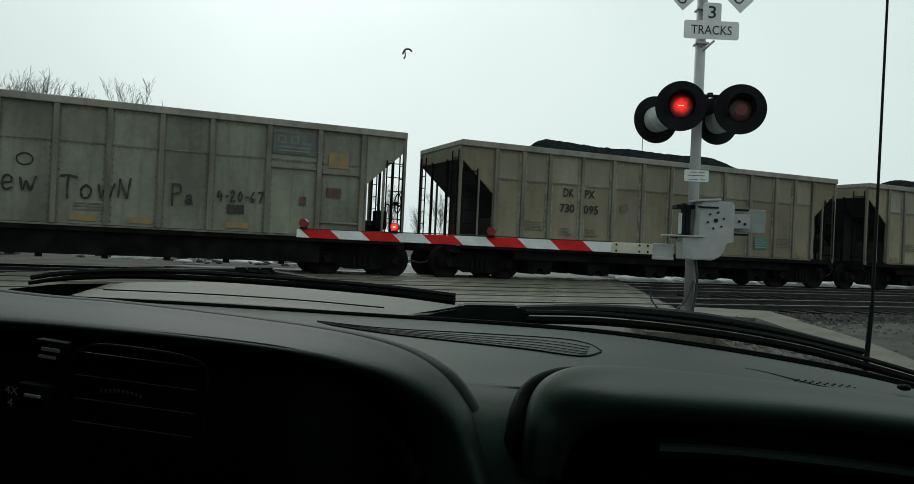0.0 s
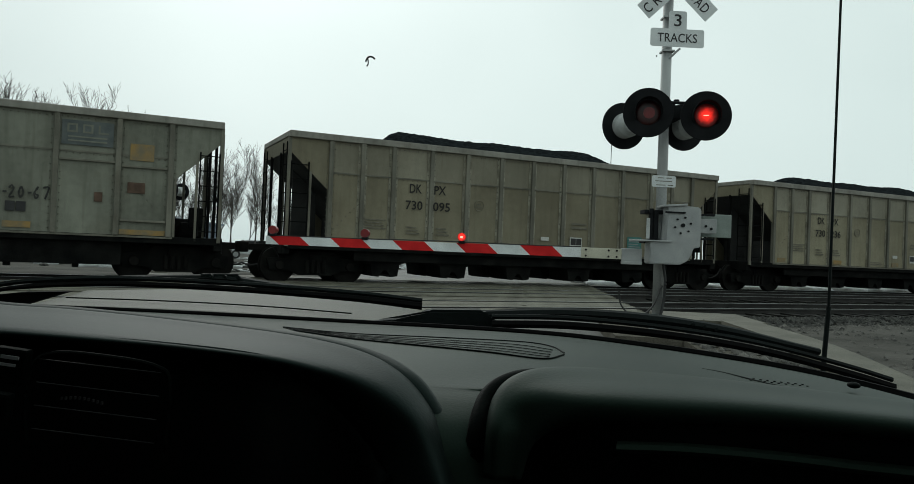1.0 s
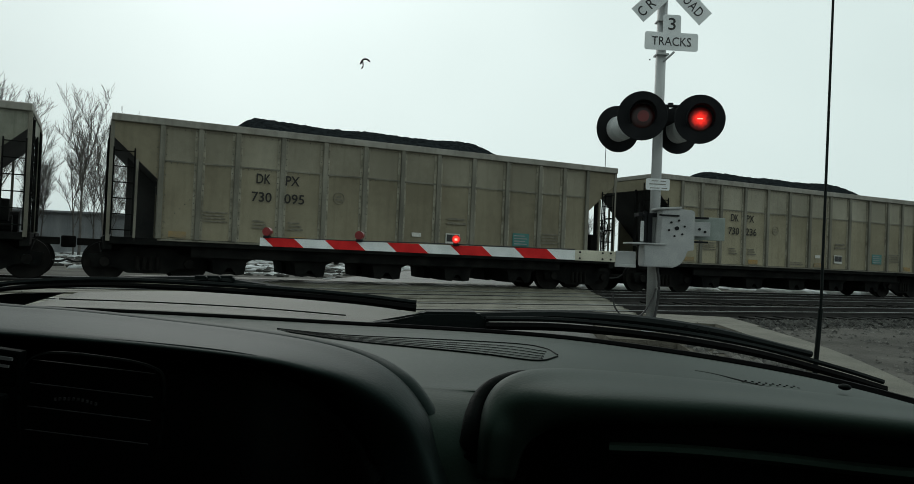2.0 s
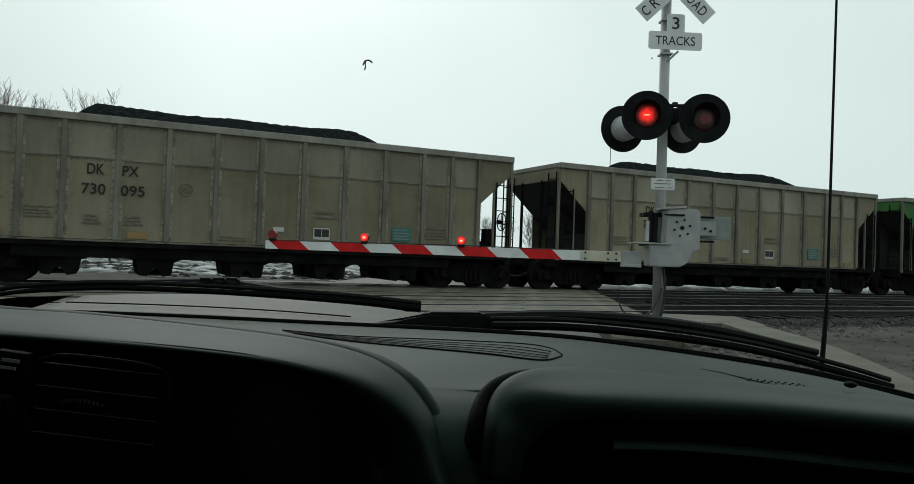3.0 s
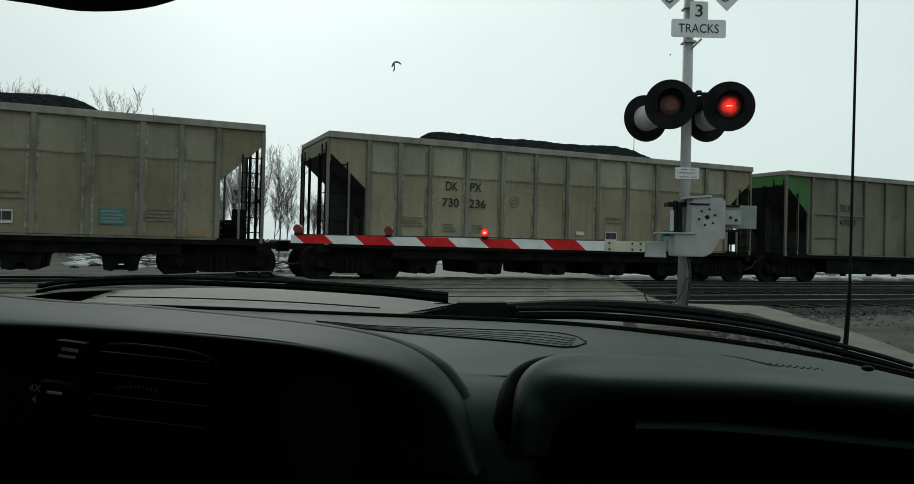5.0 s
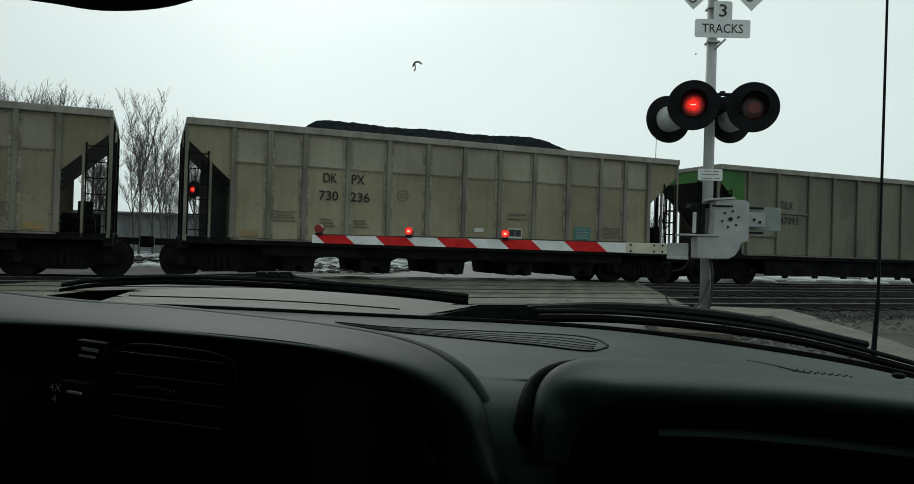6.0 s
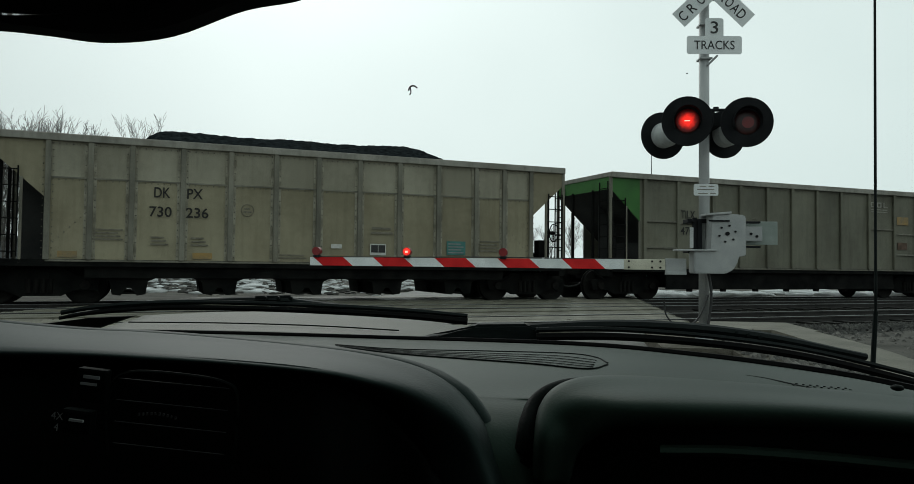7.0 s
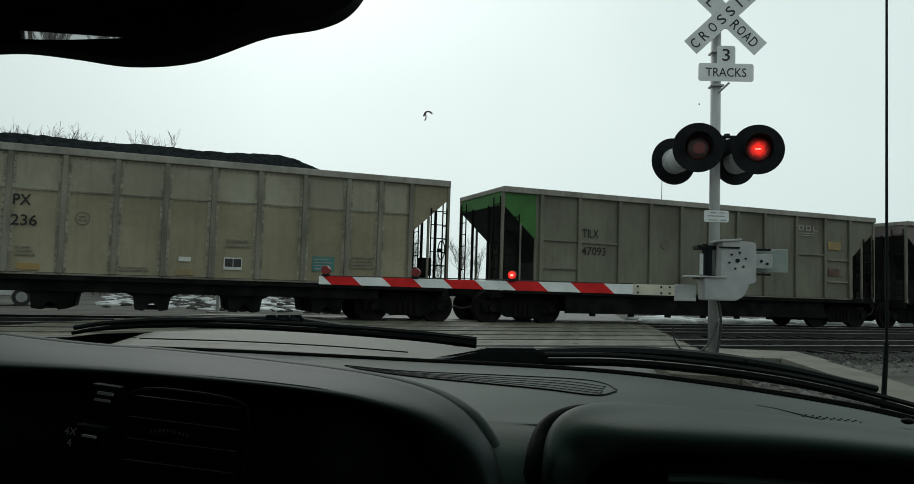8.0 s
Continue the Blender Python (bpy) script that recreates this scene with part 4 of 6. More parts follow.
TRAIN = [(silver, sets0), (car095, sets1), (car236, sets2), (green, sets3), (last, sets4)]
TRAVEL = [(0, -8.26), (0.5, -6.276), (1, -4.281), (1.5, -2.275), (3, 3.671), (3.5, 5.618), (4, 7.543), (4.5, 9.492), (6, 15.488), (6.5, 17.484), (7, 19.474), (7.5, 21.454), (8, 23.413)]


# ---- crossing signal ----
def disc(bm, c, r, t, n=36, axis=(0, 1, 0)):
    a = Vector(axis).normalized()
    return rod(bm, Vector(c) - a * t / 2, Vector(c) + a * t / 2, r, n=n)


LAMPS = []


def signal_lamp(parent, m, lit):
    """A flasher: black round background, hooded red lens towards its -y side, pale housing behind."""
    lamp = part("flasher", disc(bmesh.new(), (0, 0, 0), 0.294, 0.008), "black", parent, "black round flasher with a red lens", at=m)
    bm = bmesh.new()
    ring_o, ring_i = [], []
    for k in range(37):
        a = 2 * math.pi * k / 36
        ring_o.append((0.294 * math.cos(a), 0.294 * math.sin(a)))
    for a, b in zip(ring_o, ring_o[1:]):
        rod(bm, (a[0], 0, a[1]), (b[0], 0, b[1]), 0.009, n=5)
    part("rim", bm, "black", lamp)
    bm = bmesh.new()
    n = 28
    rings = []
    for y, r in ((-0.01, 0.168), (-0.10, 0.168), (-0.19, 0.165)):
        row = []
        for k in range(n + 1):
            a = radians(-35) + radians(250) * k / n
            cut = 1.0 if y > -0.05 else 1.0 - 0.35 * abs(k / n - 0.5) ** 2 * 4
            row.append(bm.verts.new((r * math.cos(a), y * cut, r * math.sin(a))))
        rings.append(row)
    for p, q in zip(rings, rings[1:]):
        for k in range(n):
            bm.faces.new((p[k], p[k + 1], q[k + 1], q[k]))
    hood = part("hood", bm, "black", lamp, smooth=True)
    hood.modifiers.new("thick", "SOLIDIFY").thickness = 0.004
    bm = bmesh.new()
    bmesh.ops.create_uvsphere(bm, u_segments=28, v_segments=10, radius=0.152)
    bmesh.ops.scale(bm, vec=(1, 0.12, 1), verts=bm.verts)
    bmesh.ops.translate(bm, vec=(0, -0.006, 0), verts=bm.verts)
    part("lens", bm, "lens", lamp, "dark red lens", smooth=True)
    # the lamp's fading afterglow, painted as a dull red disc
    part("reflector", disc(bmesh.new(), (0.01, -0.0235, -0.005), 0.07, 0.003, 20), "gate_lens", lamp, "dull red disc painting the afterglow in the lens")
    bm = rod(bmesh.new(), (0, 0.0, 0), (0, 0.16, 0), 0.165, 0.16, n=28)
    rod(bm, (0, 0.16, 0), (0, 0.22, 0), 0.16, 0.11, n=28)
    part("housing", bm, "housing", lamp, "pale grey lamp housing", smooth=False)
    if lit is not None:
        bm = bmesh.new()
        bmesh.ops.create_uvsphere(bm, u_segments=24, v_segments=10, radius=0.14)
        bmesh.ops.scale(bm, vec=(1, 0.06, 1), verts=bm.verts)
        bulb = part("bulb", bm, "glow", lamp, "lit red bulb", smooth=True)
        LAMPS.append((bulb, lit, -0.026, 0.1))
        bm = bmesh.new()
        box(bm, (-0.035, -0.011, -0.006), (0.03, -0.006, 0.006), 0.002)
        part("filament", bm, "hot", bulb)
    return lamp


signal = thing("crossing_signal", pose(2.945, 9.43, -0.1), "grey steel crossing signal with crossbuck, flashers and gate", "crossing signal", "crossing signals")
bm = rod(bmesh.new(), (0, 0, 0), (0, 0, 4.75), 0.066, 0.063, n=24)
rod(bm, (0, 0, 4.75), (0, 0, 4.79), 0.075, 0.03, n=24)
part("mast", bm, "mast", signal, smooth=True)
bm = rod(bmesh.new(), (0, 0, 0.0), (0, 0, 0.32), 0.13, 0.09, n=20)
box(bm, (-0.2, -0.2, -0.05), (0.2, 0.2, 0.03), 0.01)
for a in range(4):
    q = (0.15 * (1 if a % 2 else -1), 0.15 * (1 if a > 1 else -1), 0.0)
    rod(bm, q, (q[0], q[1], 0.07), 0.018, n=6)
part("base_casting", bm, "mast", signal)
part("foundation", box(bmesh.new(), (-0.32, -0.32, -0.3), (0.32, 0.32, -0.03), 0.02), "concrete", signal, "concrete foundation block")


def blade(parent, text, tilt, y, split):
    m = pose(0.085, y, 4.555) @ Matrix.Rotation(radians(tilt), 4, "Y")
    b = part("crossbuck_blade", box(bmesh.new(), (-0.61, -0.002, -0.114), (0.61, 0.002, 0.114), 0.0008), "sign", parent, "white crossbuck blade with black lettering", at=m)
    for ch, cx in text:
        lettering(ch, b, "ink", Matrix.Translation((cx, -0.0045, 0)) @ FACE, 0.128, 0.0 if ch == "I" else 0.088, bold=0.008)
    return b


blade(signal, [(ch, (k - 3.5) * 0.152) for k, ch in enumerate("CROSSING")], -44, -0.112, False)
blade(signal, [(ch, (k - 4) * 0.105 + (-0.145 if k < 4 else 0.17)) for k, ch in enumerate("RAILROAD")], 44, -0.105, True)
# number of tracks
def rounded(outline, r, n=4):
    """The outline, anticlockwise, with its outer corners rounded off."""
    out = []
    for i, b in enumerate(outline):
        a, c = Vector(outline[i - 1]), Vector(outline[(i + 1) % len(outline)])
        b = Vector(b)
        u, v = (a - b).normalized(), (c - b).normalized()
        if u.x * v.y - u.y * v.x > 0:
            out.append(tuple(b))
            continue
        m = b + (u + v) * r
        for k in range(n + 1):
            g = math.pi / 2 * k / n
            out.append(tuple(m - v * r * math.cos(g) - u * r * math.sin(g)))
    return out


t_shape = [(-0.343, 3.645), (0.343, 3.645), (0.343, 3.874), (0.115, 3.874), (0.115, 4.10), (-0.115, 4.10), (-0.115, 3.874), (-0.343, 3.874)]
bm = slab(bmesh.new(), rounded([(x + 0.097, z + 0.068) for x, z in t_shape], 0.03), -0.1, -0.096)
tracks_sign = part("tracks_sign", bm, "sign", signal, "white sign reading 3 TRACKS")
lettering("3", tracks_sign, "ink", Matrix.Translation((0.097, -0.103, 4.05)) @ FACE, 0.155, 0.095, bold=0.008)
lettering("TRACKS", tracks_sign, "ink", Matrix.Translation((0.097, -0.103, 3.828)) @ FACE, 0.112, 0.505, bold=0.004)
bm = box(bmesh.new(), (-0.075, -0.09, 3.66), (0.075, 0.075, 3.68))
box(bm, (-0.075, -0.09, 4.09), (0.075, 0.075, 4.11))
rod(bm, (0.02, -0.06, 3.58), (0.14, -0.09, 3.70), 0.014, n=8)
rod(bm, (-0.08, -0.075, 3.67), (0.08, -0.075, 3.67), 0.012, n=6)
part("sign_bracket", bm, "mast", signal)
bm = box(bmesh.new(), (-0.09, -0.1, 4.46), (0.1, 0.08, 4.50), 0.004)
rod(bm, (-0.09, -0.09, 4.40), (0.11, -0.09, 4.40), 0.014, n=6)
part("crossbuck_bracket", bm, "mast", signal)
# flashers on their cross arm
for x, y, z, turn, lit in ((-0.335, -0.43, 2.80, 0, "L"), (0.37, -0.45, 2.79, 0, "R")):
    signal_lamp(signal, pose(x, y, z, 0, 0, -12), lit)
for x, y, z in ((-0.465, 0.20, 2.735), (0.30, 0.16, 2.745)):
    signal_lamp(signal, pose(x, y, z, 0, 0, 192), None)
bm = rod(bmesh.new(), (-0.34, -0.2, 2.98), (0.40, -0.2, 2.99), 0.02, n=10)
rod(bm, (0.06, -0.14, 2.98), (0.06, 0.1, 2.98), 0.03, n=10)
box(bm, (0.0, -0.2, 2.78), (0.15, 0.09, 2.96), 0.02)
rod(bm, (-0.34, -0.2, 2.98), (-0.335, -0.25, 2.86), 0.02, n=8)
rod(bm, (0.40, -0.2, 2.99), (0.38, -0.26, 2.86), 0.02, n=8)
rod(bm, (0.0, 0.06, 2.9), (-0.46, 0.02, 2.85), 0.02, n=8)
rod(bm, (0.1, 0.06, 2.9), (0.3, 0.0, 2.85), 0.02, n=8)
rod(bm, (0.11, -0.12, 3.0), (0.11, -0.12, 3.04), 0.035, n=10)
part("cross_arm", bm, "black", signal, "black flasher cross arm")
# small notice
bm = slab(bmesh.new(), rounded([(-0.152, 1.94), (0.152, 1.94), (0.152, 2.085), (-0.152, 2.085)], 0.02), -0.079, -0.074)
notice = part("notice_plate", bm, "sign", signal, "small white notice plate")
for x0, x1, z in ((-0.08, 0.0, 2.055), (0.03, 0.1, 2.055), (-0.11, 0.1, 2.015), (-0.1, 0.02, 1.965), (0.05, 0.12, 1.965)):
    part("writing_bar", box(bmesh.new(), (x0, -0.083, z - 0.0045), (x1, -0.0795, z + 0.0045)), "faint", notice)
# gate machine
bm = bmesh.new()
slab(bm, [(-0.22, 0.97), (0.16, 0.97), (0.25, 1.02), (0.31, 1.12), (0.31, 1.19), (0.405, 1.19), (0.405, 1.655), (0.38, 1.685), (-0.01, 1.71), (-0.01, 1.245), (-0.22, 1.245)], -0.33, -0.09)
bmesh.ops.bevel(bm, geom=bm.edges[:], offset=0.012, segments=2, affect="EDGES")
machine = part("gate_machine", bm, "box", signal, "grey cast gate machine housing")
bm = disc(bmesh.new(), (0.175, -0.335, 1.455), 0.024, 0.03, 16)
part("shaft_cap", bm, "black", machine)
for k in range(6):
    a = radians(60 * k + 15)
    part("bolt", disc(bmesh.new(), (0.175 + 0.1 * math.cos(a), -0.337, 1.455 + 0.1 * math.sin(a)), 0.0125, 0.022, 8), "black", machine)
part("lid", box(bmesh.new(), (-0.08, -0.36, 1.685), (0.22, -0.07, 1.71), 0.006, Matrix.Rotation(radians(-5), 4, "Y")), "box", machine)
part("lid_edge", box(bmesh.new(), (-0.05, -0.352, 1.60), (0.2, -0.331, 1.62), 0.004), "black", machine)
bm = bmesh.new()
for z in (1.25, 1.62):
    box(bm, (-0.24, -0.12, z - 0.025), (0.0, 0.09, z + 0.025), 0.006)
    rod(bm, (-0.17, -0.15, z), (-0.17, 0.12, z), 0.022, n=8)
rod(bm, (-0.15, -0.11, 1.2), (-0.15, -0.11, 1.66), 0.03, n=10)
box(bm, (-0.125, -0.15, 1.22), (-0.07, -0.1, 1.64), 0.008)
part("clamp", bm, "black", machine, "dark mounting clamps")
part("clamp_plate", box(bmesh.new(), (-0.215, -0.13, 1.28), (-0.165, -0.115, 1.54), 0.008), "housing", machine)
bm = box(bmesh.new(), (-0.42, -0.36, 1.243), (0.04, -0.10, 1.262), 0.004)
part("shelf", bm, "mast", signal)
bm = box(bmesh.new(), (0.405, -0.14, 1.33), (0.86, -0.12, 1.62), 0.008)
part("counterweight_arm", bm, "counter", signal, "faded teal-grey counterweight plate")
bm = box(bmesh.new(), (0.40, -0.25, 1.37), (0.63, -0.222, 1.55), 0.01)
part("arm_plate", bm, "box", signal, "pale arm plate with bolts")
for x, z in ((0.56, 1.43), (0.49, 1.46)):
    part("arm_bolt", disc(bmesh.new(), (x, -0.255, z), 0.016, 0.02, 8), "black", signal)
for z in (1.30, 1.60):
    part("arm_bar", box(bmesh.new(), (0.40, -0.27, z - 0.012), (0.60, -0.2, z + 0.012), 0.004), "black", signal)
part("cable", tube(bmesh.new(), [(0.02, -0.1, 0.98), (0.05, -0.12, 0.75), (0.04, -0.11, 0.5), (0.0, -0.12, 0.3)], 0.018, 16, 8), "rubber", signal)
part("loose_cable", tube(bmesh.new(), [(-0.55, -0.2, 0.62), (-0.52, -0.2, 0.45), (-0.4, -0.22, 0.33), (-0.25, -0.2, 0.33), (-0.1, -0.15, 0.45), (0.02, -0.1, 0.7)], 0.011, 24, 6), "rubber", signal)

# gate arm, lowered
gate = thing("gate_arm", pose(2.42, 9.28, 0.975, 0, 0, 180 - 7.8), "lowered gate arm with red and white stripes", "gate arm")
ARM = 4.56
part("arm_root", box(bmesh.new(), (-0.25, -0.03, -0.088), (0.0, 0.03, 0.075), 0.01), "box", gate)
bm = box(bmesh.new(), (-0.25, -0.05, -0.125), (0.0, 0.05, -0.085), 0.008)
part("arm_saddle", bm, "mast", gate)
part("adapter", box(bmesh.new(), (0.0, -0.022, -0.066), (0.5, 0.022, 0.064), 0.004), "cream", gate, "cream painted arm adapter")
for x in (0.06, 0.16, 0.44):
    for z in (-0.038, 0.038):
        part("bolt", disc(bmesh.new(), (x, 0.025, z), 0.013, 0.012, 8), "black", gate)


def stripe(x0, x1, mat, lean=0.13):
    h = lambda x: 0.062 - 0.008 * x / ARM
    x0b, x1b = x0 + lean / 2, x1 + lean / 2
    x0t, x1t = x0 - lean / 2, x1 - lean / 2
    if x0 < 0.52:
        x0b = x0t = 0.50
    if x1 > ARM - 0.02:
        x1b = x1t = ARM
    flip = slab(bmesh.new(), [(x0t, -h(x0)), (x1t, -h(x1)), (x1b, h(x1)), (x0b, h(x0))], -0.018, 0.018)
    part("stripe", flip, mat, gate)


marks = [0.50, 0.79]
while marks[-1] + 0.406 < ARM - 0.03:
    marks.append(marks[-1] + 0.4064)
marks.append(ARM)
for k in range(len(marks) - 1):
    stripe(marks[k], marks[k + 1], "white_sheet" if k % 2 == 0 else "red_sheet")
part("wire", tube(bmesh.new(), [(0.5, 0.0, 0.072), (1.0, 0.0, 0.066), (2.3, 0.0, 0.073), (3.4, 0.0, 0.062), (4.45, 0, 0.06)], 0.008, 30, 6), "rubber", gate)
for x, lit in ((4.47, None), (3.25, "L"), (2.0, "R")):
    bm = box(bmesh.new(), (x - 0.04, -0.05, 0.05), (x + 0.04, 0.05, 0.085), 0.01)
    light = part("gate_light", bm, "black", gate, "red gate arm light")
    bm = disc(bmesh.new(), (x, 0.0, 0.135), 0.055, 0.09, 20)
    part("lens", bm, "gate_lens", light, "dull red lens")
    if lit:
        bm = disc(bmesh.new(), (0, 0.0, 0), 0.052, 0.01, 20)
        bulb = part("bulb", bm, "glow_small", light, "lit red bulb", at=pose(x, 0.03, 0.135))
        part("filament", box(bmesh.new(), (-0.018, 0.006, -0.016), (0.018, 0.011, 0.01), 0.003), "hot", bulb)
        LAMPS.append((bulb, lit + "gate", 0.048, 0.03))

# ---- the signal across the tracks ----
far_signal = thing("crossing_signal", pose(-9.2, 26.5, -0.2), "grey crossing signal beyond the train, sign backs showing", "crossing signal", "crossing signals")
part("mast", rod(bmesh.new(), (0, 0, 0), (0, 0, 5.1), 0.066, 0.063, n=16), "mast", far_signal)
for tilt, y in ((-44, 0.1), (44, 0.107)):
    part("crossbuck_blade", box(bmesh.new(), (-0.61, -0.002, -0.114), (0.61, 0.002, 0.114)), "mast", far_signal, "bare back of a crossbuck blade", at=pose(-0.05, y, 4.45) @ Matrix.Rotation(radians(tilt), 4, "Y"))
bm = slab(bmesh.new(), [(-x - 0.02 + 0.08, z - 0.25) for x, z in t_shape], 0.09, 0.095)
part("tracks_sign", bm, "mast", far_signal, "bare back of the sign plate")
signal_lamp(far_signal, pose(-0.62, -0.3, 2.9, 0, 0, -10), "L")
signal_lamp(far_signal, pose(0.28, -0.3, 2.87, 0, 0, -10), "R")
signal_lamp(far_signal, pose(-0.40, 0.3, 2.86, 0, 0, 170), None)
signal_lamp(far_signal, pose(0.46, 0.3, 2.86, 0, 0, 170), None)
part("cross_arm", rod(bmesh.new(), (-0.62, -0.1, 3.05), (0.46, -0.1, 3.05), 0.025, n=8), "black", far_signal)
part("foundation", box(bmesh.new(), (-0.3, -0.3, -0.2), (0.3, 0.3, 0.05), 0.02), "concrete", far_signal)


# ---- beyond the tracks ----
def bare_tree(x, y, tall, seed, spreadness=0.5):
    rnd = random.Random(seed)
    t = thing("bare_tree", pose(x, y, height(x, y) - 0.1), "leafless winter tree with fine grey-brown twigs", "tree", "bare trees behind the railway")
    trunk, crown = ([], []), ([], [])

    def twig(store, a, b, r0, r1, n):
        side = (b - a).cross(Vector((0.3, 0.9, 0.1))).normalized()
        up = side.cross(b - a).normalized()
        verts, faces = store
        k = len(verts)
        for c, r in ((a, r0), (b, r1)):
            verts.extend(c + side * r * math.cos(2 * math.pi * i / n) + up * r * math.sin(2 * math.pi * i / n) for i in range(n))
        faces.extend((k + i, k + (i + 1) % n, k + n + (i + 1) % n, k + n + i) for i in range(n))

    def limb(bm, a, d, length, r, level):
        n = 4 if level < 3 else 3
        p, v = Vector(a), Vector(d)
        for k in range(n):
            v = (v + Vector((rnd.uniform(-1, 1), rnd.uniform(-1, 1), rnd.uniform(-0.25, 0.35))) * (0.05 + 0.05 * level)).normalized()
            q = p + v * length / n
            r0, r1 = (max(r * (1 - 0.5 * j / n), 0.009) for j in (k, k + 1))
            twig(bm, p, q, r0, r1, 6 if level == 0 else 4 if level < 2 else 3)
            if level < 4 and (level or k > 0):
                for _ in range(2 if level else 1 + (k > 1)):
                    if rnd.random() < 0.66:
                        out = Vector((rnd.uniform(-1, 1), rnd.uniform(-1, 1), rnd.uniform(0.15, 1.0)))
                        limb(crown, q, (v * 0.75 + out * (spreadness + 0.1 * level)).normalized(), length * rnd.uniform(0.4, 0.66), r * 0.46, level + 1)
            p = q
        if level < 3:
            limb(crown, p, v, length * 0.55, r * 0.5, level + 1)

    limb(trunk, (0, 0, 0), (rnd.uniform(-0.08, 0.08), rnd.uniform(-0.08, 0.08), 1), tall * 0.55, tall * 0.0105, 0)
    for name, (verts, faces) in (("trunk", trunk), ("crown", crown)):
        me = bpy.data.meshes.new(name)
        me.from_pydata(verts, [], faces)
        me.materials.append(M["bark"])
        part(name, me, "bark", t)
    return t


TREE_KINDS = [bare_tree(-27.2, 46.0, 9.4, 3), bare_tree(-25.2, 45.6, 9.3, 8), bare_tree(-20.5, 46.0, 9.2, 12, 0.6), bare_tree(-30.2, 47.0, 9.3, 21)]
rnd = random.Random(5)
for x, y, k, s in ((-19.3, 46.6, 0, 0.85), (-23.8, 46.8, 2, 0.8), (-28.9, 46.2, 1, 1.0), (-31.8, 46.4, 0, 1.0), (-26.3, 47.2, 3, 0.97), (-33.5, 47, 2, 1.0)):
    c = copy_thing(TREE_KINDS[k], pose(x, y, height(x, y) - 0.1, 0, 0, x * 57))
    c.scale = (s, s, s)
for k in range(34):
    src = TREE_KINDS[k % 4]
    x = -38 + (k * 7 % 17) * 1.75 + rnd.uniform(-0.9, 0.9)
    y = 48 + rnd.uniform(0, 10)
    s = rnd.uniform(0.55, 0.78) if x < -16 else rnd.uniform(0.45, 0.7)
    c = copy_thing(src, pose(x, y, height(x, y) - 0.1, 0, 0, rnd.uniform(0, 360)))
    c.scale = (s, s, s * rnd.uniform(0.95, 1.05))
for k in range(48):
    src = TREE_KINDS[(k * 3 + 1) % 4]
    x = -30 + k * 2.0 + rnd.uniform(-1.2, 1.2)
    y = 74 + rnd.uniform(0, 22)
    c = copy_thing(src, pose(x, y, height(x, y) - 0.1, 0, 0, rnd.uniform(0, 360)))
    s = rnd.uniform(0.52, 0.78)
    c.scale = (s, s, s)


for x, y, s in ((-7.5, -26, 0.9), (-4.6, -24, 1.0), (-10.5, -30, 1.0), (-2.5, -29, 0.8), (-3.6, -19, 0.34), (-4.7, -18, 0.3), (-5.6, -20, 0.38), (-6.3, -21, 0.33), (-2.6, -20, 0.36), (-3.9, -23, 0.42), (-5.2, -25, 0.45)):
    c = copy_thing(TREE_KINDS[int(-y) % 4], pose(x, y, height(x, y) - 0.1, 0, 0, x * 40))
    c.scale = (s, s, s)


def shed(x, y, w, d, h, turn, mat, label):
    b = thing("shed", pose(x, y, -0.2, 0, 0, turn), label, "building")
    part("wall", box(bmesh.new(), (-w / 2, -d / 2, 0), (w / 2, d / 2, h)), mat, b)
    part("roof", slab(bmesh.new(), [(-w / 2 - 0.3, h), (w / 2 + 0.3, h), (w / 2 + 0.3, h + 0.15), (-w / 2 - 0.3, h + 0.15)], -d / 2 - 0.3, d / 2 + 0.3), mat, b)
    for k in range(int(w / 1.2)):
        part("cladding_rib", box(bmesh.new(), (-w / 2 + 0.5 + k * 1.2, -d / 2 - 0.04, 0), (-w / 2 + 0.58 + k * 1.2, -d / 2 - 0.002, h)), mat, b)
    return b


shed(-32.0, 62.0, 21, 6, 3.1, 4, "shed", "low weathered grey metal shed behind bare trees")
shed(-20.5, 66.0, 3.4, 5, 2.7, 0, "blue", "small faded blue shed")


